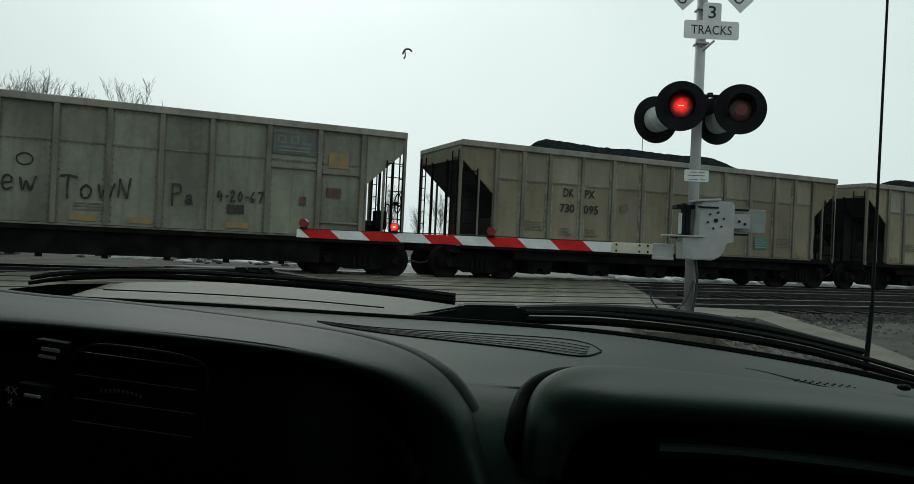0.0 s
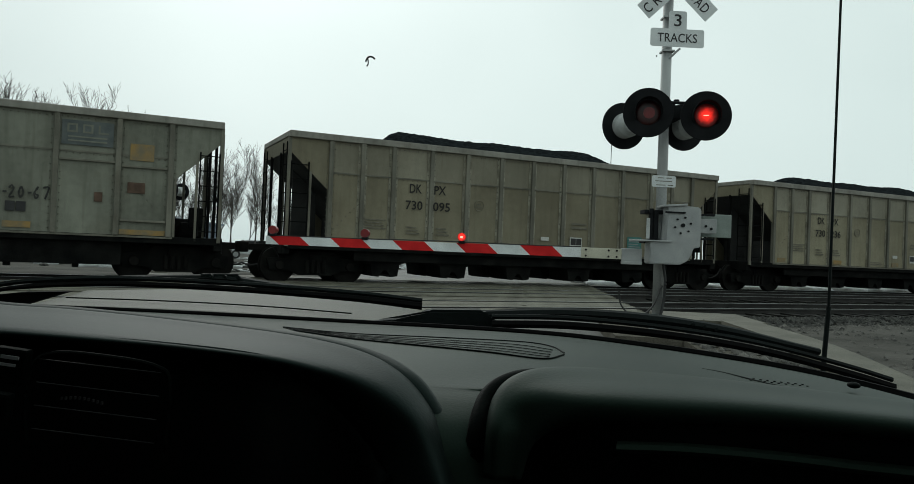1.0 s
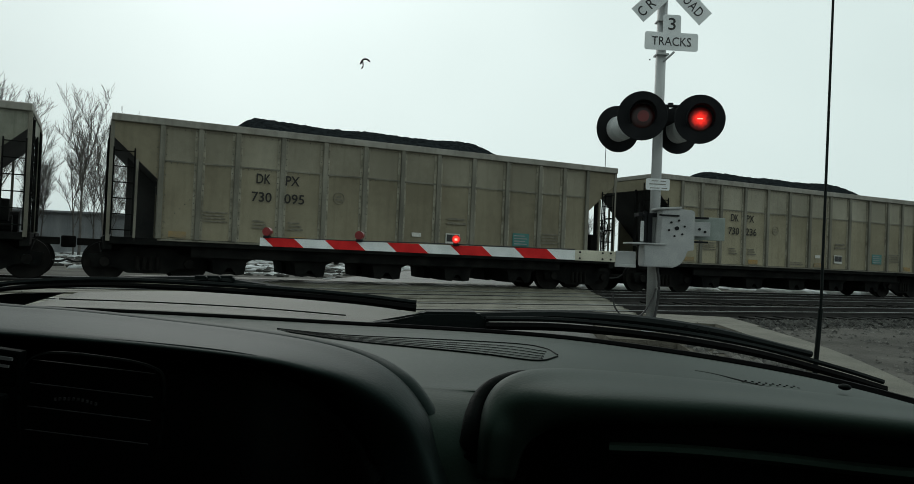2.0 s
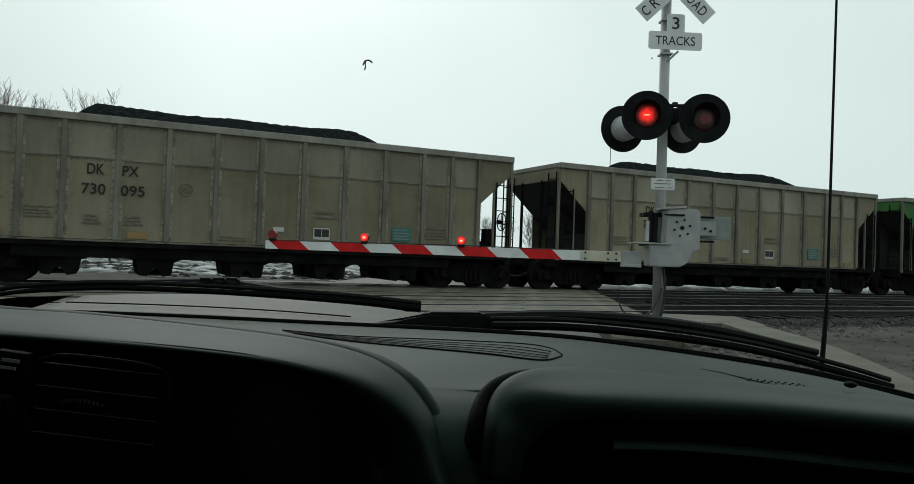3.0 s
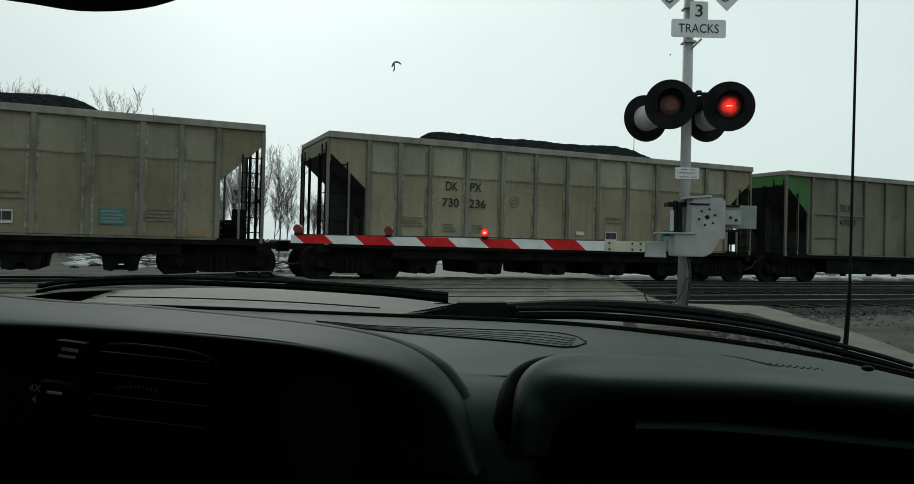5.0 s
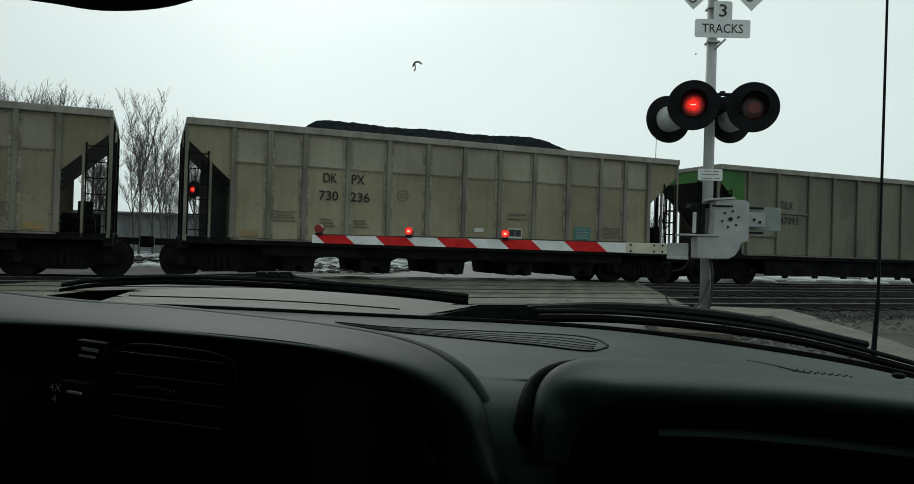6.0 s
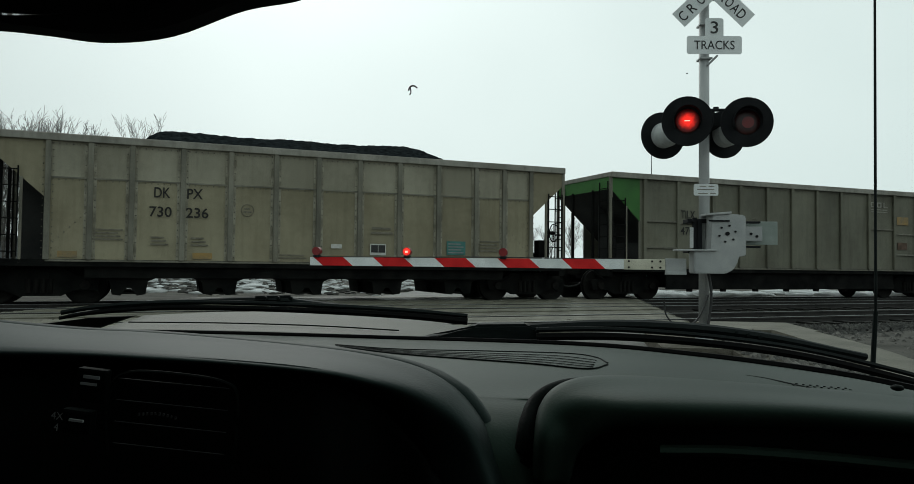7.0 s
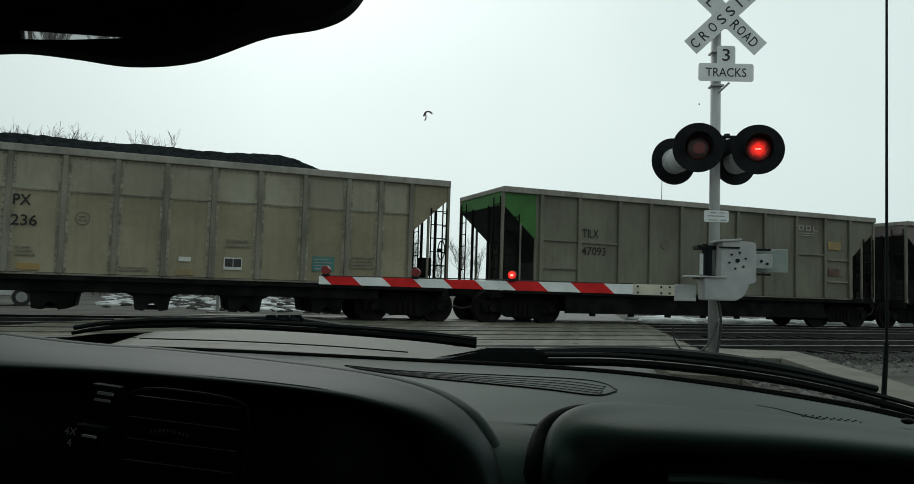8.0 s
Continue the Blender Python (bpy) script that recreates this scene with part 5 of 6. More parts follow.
def parked_car(x, y, turn, paint, label):
    c = thing("parked_car", pose(x, y, height(x, y), 0, 0, turn), label, "car", "parked cars")
    prof = [(-2.2, 0.35), (-2.25, 0.7), (-2.1, 0.88), (-1.35, 0.95), (-0.75, 1.4), (0.75, 1.42), (1.45, 1.0), (2.1, 0.9), (2.25, 0.65), (2.2, 0.32)]
    bm = slab(bmesh.new(), prof, -0.86, 0.86)
    bmesh.ops.bevel(bm, geom=bm.edges[:], offset=0.05, segments=2, affect="EDGES")
    part("body", bm, paint, c)
    for y0 in (-0.875, 0.865):
        part("side_window", slab(bmesh.new(), [(-1.2, 0.97), (-0.72, 1.33), (0.7, 1.35), (1.25, 1.0)], y0, y0 + 0.01), "car_glass", c)
    part("windscreen", slab(bmesh.new(), [(0.80, 1.38), (1.42, 1.03), (1.45, 1.05), (0.83, 1.40)], -0.7, 0.7), "car_glass", c)
    part("rear_window", slab(bmesh.new(), [(-0.80, 1.38), (-1.32, 0.98), (-1.35, 1.0), (-0.83, 1.41)], -0.7, 0.7), "car_glass", c)
    for wx in (-1.4, 1.4):
        for wy in (-0.8, 0.8):
            w = part("wheel", rod(bmesh.new(), (wx, wy - 0.1, 0.32), (wx, wy + 0.1, 0.32), 0.32, n=20), "rubber", c)
            part("rim", rod(bmesh.new(), (wx, wy - 0.11, 0.32), (wx, wy + 0.11, 0.32), 0.19, n=12), "mast", w)
    for wy in (-0.6, 0.6):
        part("headlight", box(bmesh.new(), (2.17, wy - 0.18, 0.62), (2.26, wy + 0.18, 0.76), 0.02), "placard", c)
    return c


parked_car(-7.3, 58.0, -80, "car_white", "white car parked beyond the tracks")
parked_car(-13.0, 57.0, 20, "car_white", "white car parked beyond the tracks")
parked_car(-18.29, 27.04, 32, "car_white", "pale silver car on the far side of the tracks")

cone = thing("traffic_cone", pose(-17.00, 28.82, -0.18), "faded orange-red traffic cone beyond the tracks", "traffic cone")
part("base", box(bmesh.new(), (-0.2, -0.2, 0.0), (0.2, 0.2, 0.05), 0.01), "rubber", cone)
part("body", rod(bmesh.new(), (0, 0, 0.05), (0, 0, 0.55), 0.13, 0.04, 16), "cone", cone)
# snow and rubble heaps
bm = bmesh.new()
for k in range(1100):
    x, y = rnd.uniform(-34, 4), rnd.uniform(28, 44)
    if abs((Vector((x, y, 0)) - ROAD * Vector((x, y, 0)).dot(ROAD)).dot(ROAD_SIDE) + 2.4) < 4.6 or x < -0.5 * y:
        continue
    r = rnd.uniform(0.04, 0.16)
    g = bmesh.ops.create_icosphere(bm, subdivisions=1, radius=r)
    for v in g["verts"]:
        v.co *= rnd.uniform(0.7, 1.25)
    bmesh.ops.transform(bm, matrix=Matrix.Translation((x, y, height(x, y) + r * 0.1)) @ Matrix.Diagonal((1.6, 1, 0.75, 1)), verts=g["verts"])
tagged(part("rubble", bm, "rock"), "broken rubble strewn along the far side", "rubble", kind="stuff")
bm = bmesh.new()
for k in range(1100):
    x, y = (rnd.uniform(-34, 4), rnd.uniform(28, 60)) if k % 5 < 3 else (rnd.uniform(4, 60), rnd.uniform(42, 80))
    if abs((Vector((x, y, 0)) - ROAD * Vector((x, y, 0)).dot(ROAD)).dot(ROAD_SIDE) + 2.4) < 4.6 or x < -0.5 * y:
        continue
    r = rnd.uniform(0.05, 0.22) if k % 9 else rnd.uniform(0.2, 0.45)
    g = bmesh.ops.create_icosphere(bm, subdivisions=1, radius=r)
    for v in g["verts"]:
        v.co *= 1 + 0.35 * noise.noise(v.co * 3 + Vector((k, 0, 0)))
    bmesh.ops.transform(bm, matrix=Matrix.Translation((x, y, height(x, y) + 0.02)) @ Matrix.Diagonal((2.2, 1.4, 0.4, 1)), verts=g["verts"])
for k in range(220):
    p = N * rnd.uniform(25.0, 28.0) + U * rnd.uniform(6, 70)
    if (p - ROAD * p.dot(ROAD)).dot(ROAD_SIDE) < 2.6:
        continue
    r = rnd.uniform(0.25, 0.6)
    g = bmesh.ops.create_icosphere(bm, subdivisions=1, radius=r)
    for v in g["verts"]:
        v.co *= 1 + 0.35 * noise.noise(v.co * 3 + Vector((0, k, 0)))
    bmesh.ops.transform(bm, matrix=Matrix.Translation((p.x, p.y, height(p.x, p.y) + 0.04)) @ Matrix.Diagonal((2.4, 1.2, 0.35, 1)), verts=g["verts"])
tagged(part("snow_patches", bm, "snow", smooth=True), "melting dirty snow lying in patches", "snow", kind="stuff")
bm = rod(bmesh.new(), (0, 0, 0), (0, 0, 24.5), 0.12, 0.06, n=6)
tagged(part("radio_mast", bm, "under", at=pose(36, 148, -0.3)), "thin distant radio mast", "mast")

# loose stones beside the near track
bm = bmesh.new()
for k in range(9000):
    s = rnd.uniform(1.0, 34)
    nn = rnd.uniform(3.0, 11.2) if k % 3 else rnd.uniform(8.6, 10.6)
    p = N * nn + U * s
    off = (p - ROAD * p.dot(ROAD)).dot(ROAD_SIDE)
    if off < 1.8 or 2.6 < off < 3.35 and p.dot(ROAD) < 12.4 or p.y < 2.2:
        continue
    r = rnd.uniform(0.012, 0.035) if k % 4 else rnd.uniform(0.03, 0.06)
    o = Vector((p.x, p.y, height(p.x, p.y) + r * 0.3 + (0.22 if off < 2.68 and p.dot(ROAD) < 11.0 else 0)))
    top = bm.verts.new(o + Vector((rnd.uniform(-0.3, 0.3) * r, rnd.uniform(-0.3, 0.3) * r, r * rnd.uniform(0.5, 0.9))))
    base = [bm.verts.new(o + Vector((r * rnd.uniform(0.7, 1.3) * math.cos(a), r * rnd.uniform(0.7, 1.3) * math.sin(a), rnd.uniform(-0.2, 0.2) * r))) for a in (0, 1.05, 2.1, 3.14, 4.19, 5.24)]
    for i in range(6):
        bm.faces.new((base[i], base[(i + 1) % 6], top))
tagged(part("loose_stones", bm, "stone"), "loose grey ballast stones and gravel", "gravel", kind="stuff")
bm = bmesh.new()
for k in range(1900):
    along, off = rnd.uniform(2.5, 10.9), rnd.uniform(1.78, 2.66)
    p = ROAD * along + ROAD_SIDE * off
    r = rnd.uniform(0.012, 0.04) if k % 9 else rnd.uniform(0.04, 0.075)
    o = Vector((p.x, p.y, height(p.x, p.y) + 0.22 + r * 0.2))
    top = bm.verts.new(o + Vector((0, 0, r * rnd.uniform(0.5, 1.0))))
    base = [bm.verts.new(o + Vector((r * rnd.uniform(0.6, 1.4) * math.cos(a), r * rnd.uniform(0.6, 1.4) * math.sin(a), 0))) for a in (0, 1.05, 2.1, 3.14, 4.19, 5.24)]
    for i in range(6):
        bm.faces.new((base[i], base[(i + 1) % 6], top))
tagged(part("verge_stones", bm, "stone"), "small stones scattered on the verge", "gravel", kind="stuff")
bm = bmesh.new()
for k in range(6500):
    p = N * rnd.gauss(10.15, 0.33) + U * rnd.uniform(4.5, 36)
    if (p - ROAD * p.dot(ROAD)).dot(ROAD_SIDE) < 2.7:
        continue
    r = rnd.uniform(0.025, 0.07)
    o = Vector((p.x, p.y, -0.2 + 0.10 * math.exp(-((p.dot(N) - 10.2) / 0.4) ** 2)))
    top = bm.verts.new(o + Vector((rnd.uniform(-0.3, 0.3) * r, rnd.uniform(-0.3, 0.3) * r, r * rnd.uniform(0.6, 1.1))))
    base = [bm.verts.new(o + Vector((r * rnd.uniform(0.6, 1.4) * math.cos(a), r * rnd.uniform(0.6, 1.4) * math.sin(a), rnd.uniform(-0.3, 0.3) * r))) for a in (0, 1.05, 2.1, 3.14, 4.19, 5.24)]
    for i in range(6):
        bm.faces.new((base[i], base[(i + 1) % 6], top))
tagged(part("ballast_ridge", bm, "rock"), "ridge of coarse dark ballast beside the near track", "ballast", kind="stuff")

# ---- the waiting vehicle ----
truck = thing("waiting_truck", pose(0, 0, 0), "dark interior front of a waiting four-wheel-drive truck", "truck")


def skin(name, rows, mat, parent, label="", nu=56, nv=5, thick=0.006):
    ob = part(name, loft(bmesh.new(), rows, nu, nv), mat, parent, label, smooth=True)
    ob.modifiers.new("thick", "SOLIDIFY").thickness = thick
    return ob


GLASS_LINE = [(-0.838, 1.094, 0.807), (-0.599, 1.094, 0.808), (-0.379, 1.095, 0.807), (-0.138, 1.084, 0.804), (0.140, 1.033, 0.803), (0.286, 0.976, 0.797), (0.412, 0.912, 0.787), (0.491, 0.859, 0.776), (0.608, 0.785, 0.751)]
TOP_MID = [(-0.678, 0.887, 0.804), (-0.485, 0.889, 0.804), (-0.308, 0.891, 0.803), (-0.112, 0.883, 0.800), (0.114, 0.843, 0.801), (0.239, 0.818, 0.798), (0.349, 0.774, 0.793), (0.418, 0.731, 0.789), (0.532, 0.687, 0.770)]
TOP_LIP = [(-0.574, 0.753, 0.793), (-0.406, 0.746, 0.795), (-0.238, 0.738, 0.795), (-0.089, 0.712, 0.797), (0.019, 0.707, 0.793), (0.092, 0.674, 0.793), (0.176, 0.600, 0.789), (0.260, 0.577, 0.796), (0.418, 0.540, 0.795)]
HOOD_BACK = [(-0.623, 0.813, 0.850), (-0.429, 0.784, 0.838), (-0.336, 0.770, 0.836), (-0.245, 0.757, 0.832), (-0.124, 0.722, 0.826), (-0.056, 0.699, 0.817), (-0.018, 0.668, 0.804), (0.006, 0.648, 0.782), (0.021, 0.629, 0.755), (0.032, 0.611, 0.723)]
HOOD_CREST = [(-0.591, 0.771, 0.851), (-0.407, 0.743, 0.839), (-0.318, 0.729, 0.837), (-0.232, 0.716, 0.832), (-0.128, 0.682, 0.826), (-0.068, 0.660, 0.817), (-0.031, 0.629, 0.804), (-0.008, 0.609, 0.785), (0.008, 0.600, 0.757), (0.020, 0.581, 0.729)]
HOOD_LIP = [(-0.510, 0.668, 0.830), (-0.355, 0.651, 0.831), (-0.277, 0.638, 0.830), (-0.202, 0.625, 0.828), (-0.133, 0.612, 0.824), (-0.089, 0.616, 0.815), (-0.059, 0.620, 0.803), (-0.032, 0.615, 0.782), (-0.012, 0.606, 0.755), (0.002, 0.592, 0.724)]
HOOD_UNDER = [(-0.526, 0.689, 0.816), (-0.367, 0.672, 0.817), (-0.286, 0.659, 0.817), (-0.208, 0.646, 0.816), (-0.142, 0.633, 0.813), (-0.107, 0.637, 0.804), (-0.079, 0.642, 0.789), (-0.054, 0.637, 0.768), (-0.034, 0.627, 0.746), (-0.024, 0.613, 0.717)]
HOOD_FACE = [(-0.492, 0.654, 0.699), (-0.347, 0.648, 0.701), (-0.275, 0.645, 0.702), (-0.200, 0.631, 0.706), (-0.136, 0.618, 0.711), (-0.105, 0.627, 0.708), (-0.077, 0.636, 0.705), (-0.053, 0.635, 0.706), (-0.038, 0.624, 0.709), (-0.028, 0.614, 0.712)]
PAD_BACK = [(0.047, 0.609, 0.737), (0.048, 0.607, 0.774), (0.054, 0.626, 0.796), (0.072, 0.644, 0.810), (0.107, 0.672, 0.813), (0.177, 0.700, 0.808), (0.296, 0.655, 0.806), (0.456, 0.588, 0.799)]
PAD_CREST = [(0.052, 0.594, 0.741), (0.054, 0.592, 0.775), (0.061, 0.605, 0.794), (0.079, 0.614, 0.807), (0.114, 0.622, 0.812), (0.172, 0.620, 0.812), (0.269, 0.595, 0.810), (0.418, 0.539, 0.806)]
PAD_LIP = [(0.065, 0.598, 0.740), (0.069, 0.598, 0.769), (0.077, 0.600, 0.786), (0.094, 0.594, 0.799), (0.124, 0.577, 0.807), (0.173, 0.559, 0.811), (0.244, 0.541, 0.812), (0.380, 0.490, 0.811)]
PAD_UNDER = [(0.075, 0.600, 0.740), (0.081, 0.600, 0.762), (0.089, 0.597, 0.773), (0.103, 0.589, 0.783), (0.129, 0.573, 0.790), (0.171, 0.555, 0.795), (0.242, 0.537, 0.798), (0.376, 0.486, 0.799)]
PAD_FACE = [(0.087, 0.611, 0.667), (0.094, 0.611, 0.672), (0.102, 0.605, 0.677), (0.116, 0.594, 0.683), (0.138, 0.580, 0.688), (0.178, 0.563, 0.695), (0.245, 0.545, 0.701), (0.379, 0.493, 0.721)]
CONSOLE = [(-0.036, 0.584, 0.750), (-0.001, 0.580, 0.761), (0.030, 0.576, 0.770), (0.056, 0.572, 0.777), (0.082, 0.567, 0.782), (0.107, 0.560, 0.782)]
GLOVE_EDGE = [(0.138, 0.569, 0.774), (0.183, 0.552, 0.778), (0.242, 0.537, 0.778), (0.297, 0.520, 0.777), (0.376, 0.487, 0.779)]
DEFROST_A = [(-0.18, 1.0), (-0.093, 0.967), (0.018, 0.952), (0.115, 0.936), (0.146, 0.905), (0.152, 0.856)]
DEFROST_B = [(-0.16, 0.975), (-0.09, 0.925), (-0.017, 0.887), (0.067, 0.846), (0.122, 0.816), (0.150, 0.846)]
SPEAKER = [(0.290, 0.815), (0.305, 0.800), (0.318, 0.774), (0.331, 0.752), (0.345, 0.736), (0.362, 0.724)]
WIPL_BLADE = [(-0.006, 1.158, 0.825), (-0.113, 1.162, 0.833), (-0.290, 1.159, 0.840), (-0.463, 1.156, 0.841), (-0.58, 1.154, 0.832), (-0.633, 1.154, 0.823)]
WIPL_ARM = [(-0.186, 1.175, 0.841), (-0.259, 1.177, 0.849), (-0.295, 1.179, 0.853), (-0.349, 1.181, 0.853), (-0.45, 1.177, 0.848), (-0.54, 1.170, 0.840), (-0.625, 1.165, 0.826)]
WIPR_BLADE = [(0.094, 1.1, 0.808), (0.199, 1.1, 0.810), (0.316, 1.1, 0.804), (0.424, 1.1, 0.793), (0.515, 1.1, 0.778), (0.62, 1.1, 0.754), (0.68, 1.1, 0.738)]
WIPR_ARM = [(-0.005, 1.135, 0.812), (0.095, 1.13, 0.819), (0.203, 1.125, 0.8245), (0.322, 1.12, 0.8215), (0.432, 1.12, 0.810), (0.524, 1.12, 0.7935), (0.578, 1.12, 0.783)]


# the top skin dips between the hood and the pad, then rolls down
ROLL = (0.3, 0.3, 0.3, 0.5, 0.95, 0.45, 0.05, 0.0, 0.0)
dash_top = skin("dashboard_top", [GLASS_LINE, TOP_MID, TOP_LIP] + [[(x, y - a * w, z - b * (0.6 + 0.4 * w)) for (x, y, z), w in zip(TOP_LIP, ROLL)] for a, b in ((0.03, 0.003), (0.06, 0.010), (0.088, 0.024), (0.108, 0.052), (0.115, 0.10), (0.12, 0.26))], "dash", truck, "grey grained vinyl dashboard top")
hood = skin("instrument_hood", [[(x, y + 0.03, z - 0.035) for x, y, z in HOOD_BACK], HOOD_BACK, HOOD_CREST, HOOD_LIP, HOOD_UNDER], "hood_vinyl", truck, "grey vinyl instrument hood with a rolled edge")
# fascia, glovebox and console faces: shade below the overhang put into the colour
fascia = skin("centre_fascia", [HOOD_UNDER, HOOD_FACE, [(x, y, z - 0.25) for x, y, z in HOOD_FACE]], "dash_dark", truck, "instrument fascia, blackened as shade under the hood")
pad_right = skin("passenger_pad", [[(x, y + 0.03, z - 0.035) for x, y, z in PAD_BACK], PAD_BACK, PAD_CREST, PAD_LIP, PAD_UNDER, [(x, y + 0.03, z - 0.004) for x, y, z in PAD_UNDER]], "dash", truck, "grey vinyl passenger dashboard pad")
skin("glovebox_face", [[(x, y + 0.012, z + 0.002) for x, y, z in PAD_UNDER], [(x, y + 0.008, z) for x, y, z in PAD_FACE], [(x, y + 0.014, z - 0.2) for x, y, z in PAD_FACE]], "dash_dark", truck, "glovebox face, blackened as shade under the pad")
part("glovebox_lip", tube(bmesh.new(), GLOVE_EDGE, 0.007, 30, 8, 0.6), "dash", truck)
part("hood_welt", tube(bmesh.new(), [(x + 0.002 + 0.003 * k / 9, y + 0.008 - 0.014 * k / 9, z - 0.010 + 0.003 * k / 9) for k, (x, y, z) in enumerate(HOOD_BACK)], 0.014, 50, 12, 1.0, lambda f: 1.0 - 0.3 * f if f < 0.68 else max(0.8 - 2.4 * (f - 0.68), 0.06)), "hood_vinyl", truck, smooth=True)
# near-black tube stands in for the shadow gap behind the pad
part("pad_seam", tube(bmesh.new(), [(x - 0.005, y + 0.012, z - 0.006) for x, y, z in PAD_BACK[:6]], 0.011, 40, 8, 1.0, lambda f: 1.0 - 0.85 * f), "dash_dark", truck, "dark tube for the shadow gap behind the passenger pad", smooth=True)
skin("centre_console", [[(x, y + 0.02, z - 0.084) for x, y, z in CONSOLE], [(x, y, z - 0.09) for x, y, z in CONSOLE], [(x, y - 0.004, z - 0.10) for x, y, z in CONSOLE], [(x, y, z - 0.3) for x, y, z in CONSOLE]], "dash_dark", truck, "centre console face, blackened as shade")
# the top skin as a height, for what lies flush on it
DASH_POINTS = np.array([tuple(v.co) for v in dash_top.data.vertices if v.co.z > 0.74])


def on_dash(x, y, lift=0.0):
    d = (DASH_POINTS[:, 0] - x) ** 2 + (DASH_POINTS[:, 1] - y) ** 2 + 1e-7
    near = np.argsort(d)[:5]
    return (x, y, float((DASH_POINTS[near, 2] / d[near]).sum() / (1 / d[near]).sum()) + lift)


# defroster slot with ribs
slot = part("defroster_grille", loft(bmesh.new(), [[on_dash(x, y, 0.0006) for x, y in DEFROST_A], [on_dash(x * 0.5 + u * 0.5, y * 0.5 + v * 0.5, 0.0006) for (x, y), (u, v) in zip(DEFROST_A, DEFROST_B)], [on_dash(x, y, 0.0006) for x, y in DEFROST_B]], 40, 3), "dash", truck, "ribbed grey defroster grille")
slot.modifiers.new("thick", "SOLIDIFY").thickness = 0.001
for f in (0.0, 0.3, 0.5, 0.7, 0.86, 1.0):
    row = [on_dash(x * (1 - f) + u * f, y * (1 - f) + v * f, 0.0012) for (x, y), (u, v) in zip(DEFROST_A, DEFROST_B)]
    if 0 < f < 1:
        row[-1] = tuple(Vector(row[-2]) * 0.8 + Vector(row[-1]) * 0.2)
    part("grille_rib", tube(bmesh.new(), row, 0.0010 if f in (0.0, 1.0) else 0.0007, 40, 6, 0.6), "dash_dark", slot)
# speaker grille let into the corner of the dashboard: its rim and two rows of holes
speaker = part("speaker_rim", tube(bmesh.new(), [on_dash(x, y, 0.0003) for x, y in SPEAKER], 0.0012, 40, 6, 0.5, lambda f: 0.3 + 0.7 * math.sin(math.pi * f)), "dash_dark", truck, "dark speaker grille rim in the dashboard")
bm = bmesh.new()
for i in range(9):
    for j in range(2):
        q = Vector(on_dash(SPEAKER[3][0] - 0.012 + i * 0.006, SPEAKER[3][1] + 0.012 + j * 0.009 - i * 0.002))
        rod(bm, q, q + Vector((0, 0, 0.0008)), 0.0012, n=6)
tagged(part("perforations", bm, "dash_dark", speaker), kind="stuff")
knob = bmesh.new()
bmesh.ops.create_uvsphere(knob, u_segments=16, v_segments=8, radius=0.006)
bmesh.ops.scale(knob, vec=(1, 1, 0.5), verts=knob.verts)
part("sensor_dome", knob, "dash_dark", truck, smooth=True, at=pose(0.405, 0.735, 0.797))
# air vent and switch on the fascia
vent = part("air_vent", box(bmesh.new(), (-0.06, 0.024, -0.05), (0.055, 0.034, 0.012), 0.004), "dash_dark", truck, "black louvred air vent", at=pose(-0.241, 0.617, 0.7945, 0, 3.5, -6))
# slats and thumb wheel paler than the vent: window glints put into the colour
for k in range(4):
    part("slat", box(bmesh.new(), (-0.050, -0.004, -0.036 + k * 0.0175), (0.045, -0.0025, -0.0356 + k * 0.0175), 0.0), "gloss_edge", vent)
bm = bmesh.new()
for k in range(10):
    box(bm, (-0.03 + k * 0.0035, -0.004, -0.012 + 0.0018 * math.sin(k / 9 * 3.14)), (-0.0288 + k * 0.0035, -0.002, -0.0098 + 0.0018 * math.sin(k / 9 * 3.14)))
part("thumb_wheel", bm, "gloss_edge", vent)
part("bezel", tube(bmesh.new(), [(-0.054, -0.002, -0.046), (-0.058, -0.002, -0.02), (-0.056, -0.002, 0.010), (-0.040, -0.002, 0.022), (0.0, -0.002, 0.024), (0.040, -0.002, 0.021), (0.052, -0.002, 0.008), (0.053, -0.002, -0.046)], 0.0016, 40, 6), "dash_dark", vent)
switch = part("rocker_switch", box(bmesh.new(), (-0.013, -0.003, -0.014), (0.013, 0.006, 0.014), 0.002), "dash_dark", truck, "black four-wheel-drive rocker switch", at=pose(-0.3155, 0.628, 0.8065, 0, 5, -6))
part("switch_mark", box(bmesh.new(), (-0.006, -0.0045, 0.006), (0.008, -0.0025, 0.0085)), "white_ink", switch)
part("switch_mark", box(bmesh.new(), (-0.008, -0.0045, 0.0005), (0.006, -0.0025, 0.0025)), "white_ink", switch)
lower = part("lower_switch", box(bmesh.new(), (-0.013, -0.006, -0.01), (0.013, 0.004, 0.01), 0.003), "dash_dark", truck, at=pose(-0.3185, 0.615, 0.780, 0, 5, -6))
part("switch_mark", box(bmesh.new(), (-0.004, -0.0085, 0.001), (0.008, -0.0065, 0.0028)), "white_ink", lower)
lettering("4X", lower, "white_ink", pose(-0.014, -0.0085, 0.004) @ FACE, 0.006, name="switch_lettering")
lettering("4", lower, "white_ink", pose(-0.014, -0.0085, -0.005) @ FACE, 0.006, name="switch_lettering")

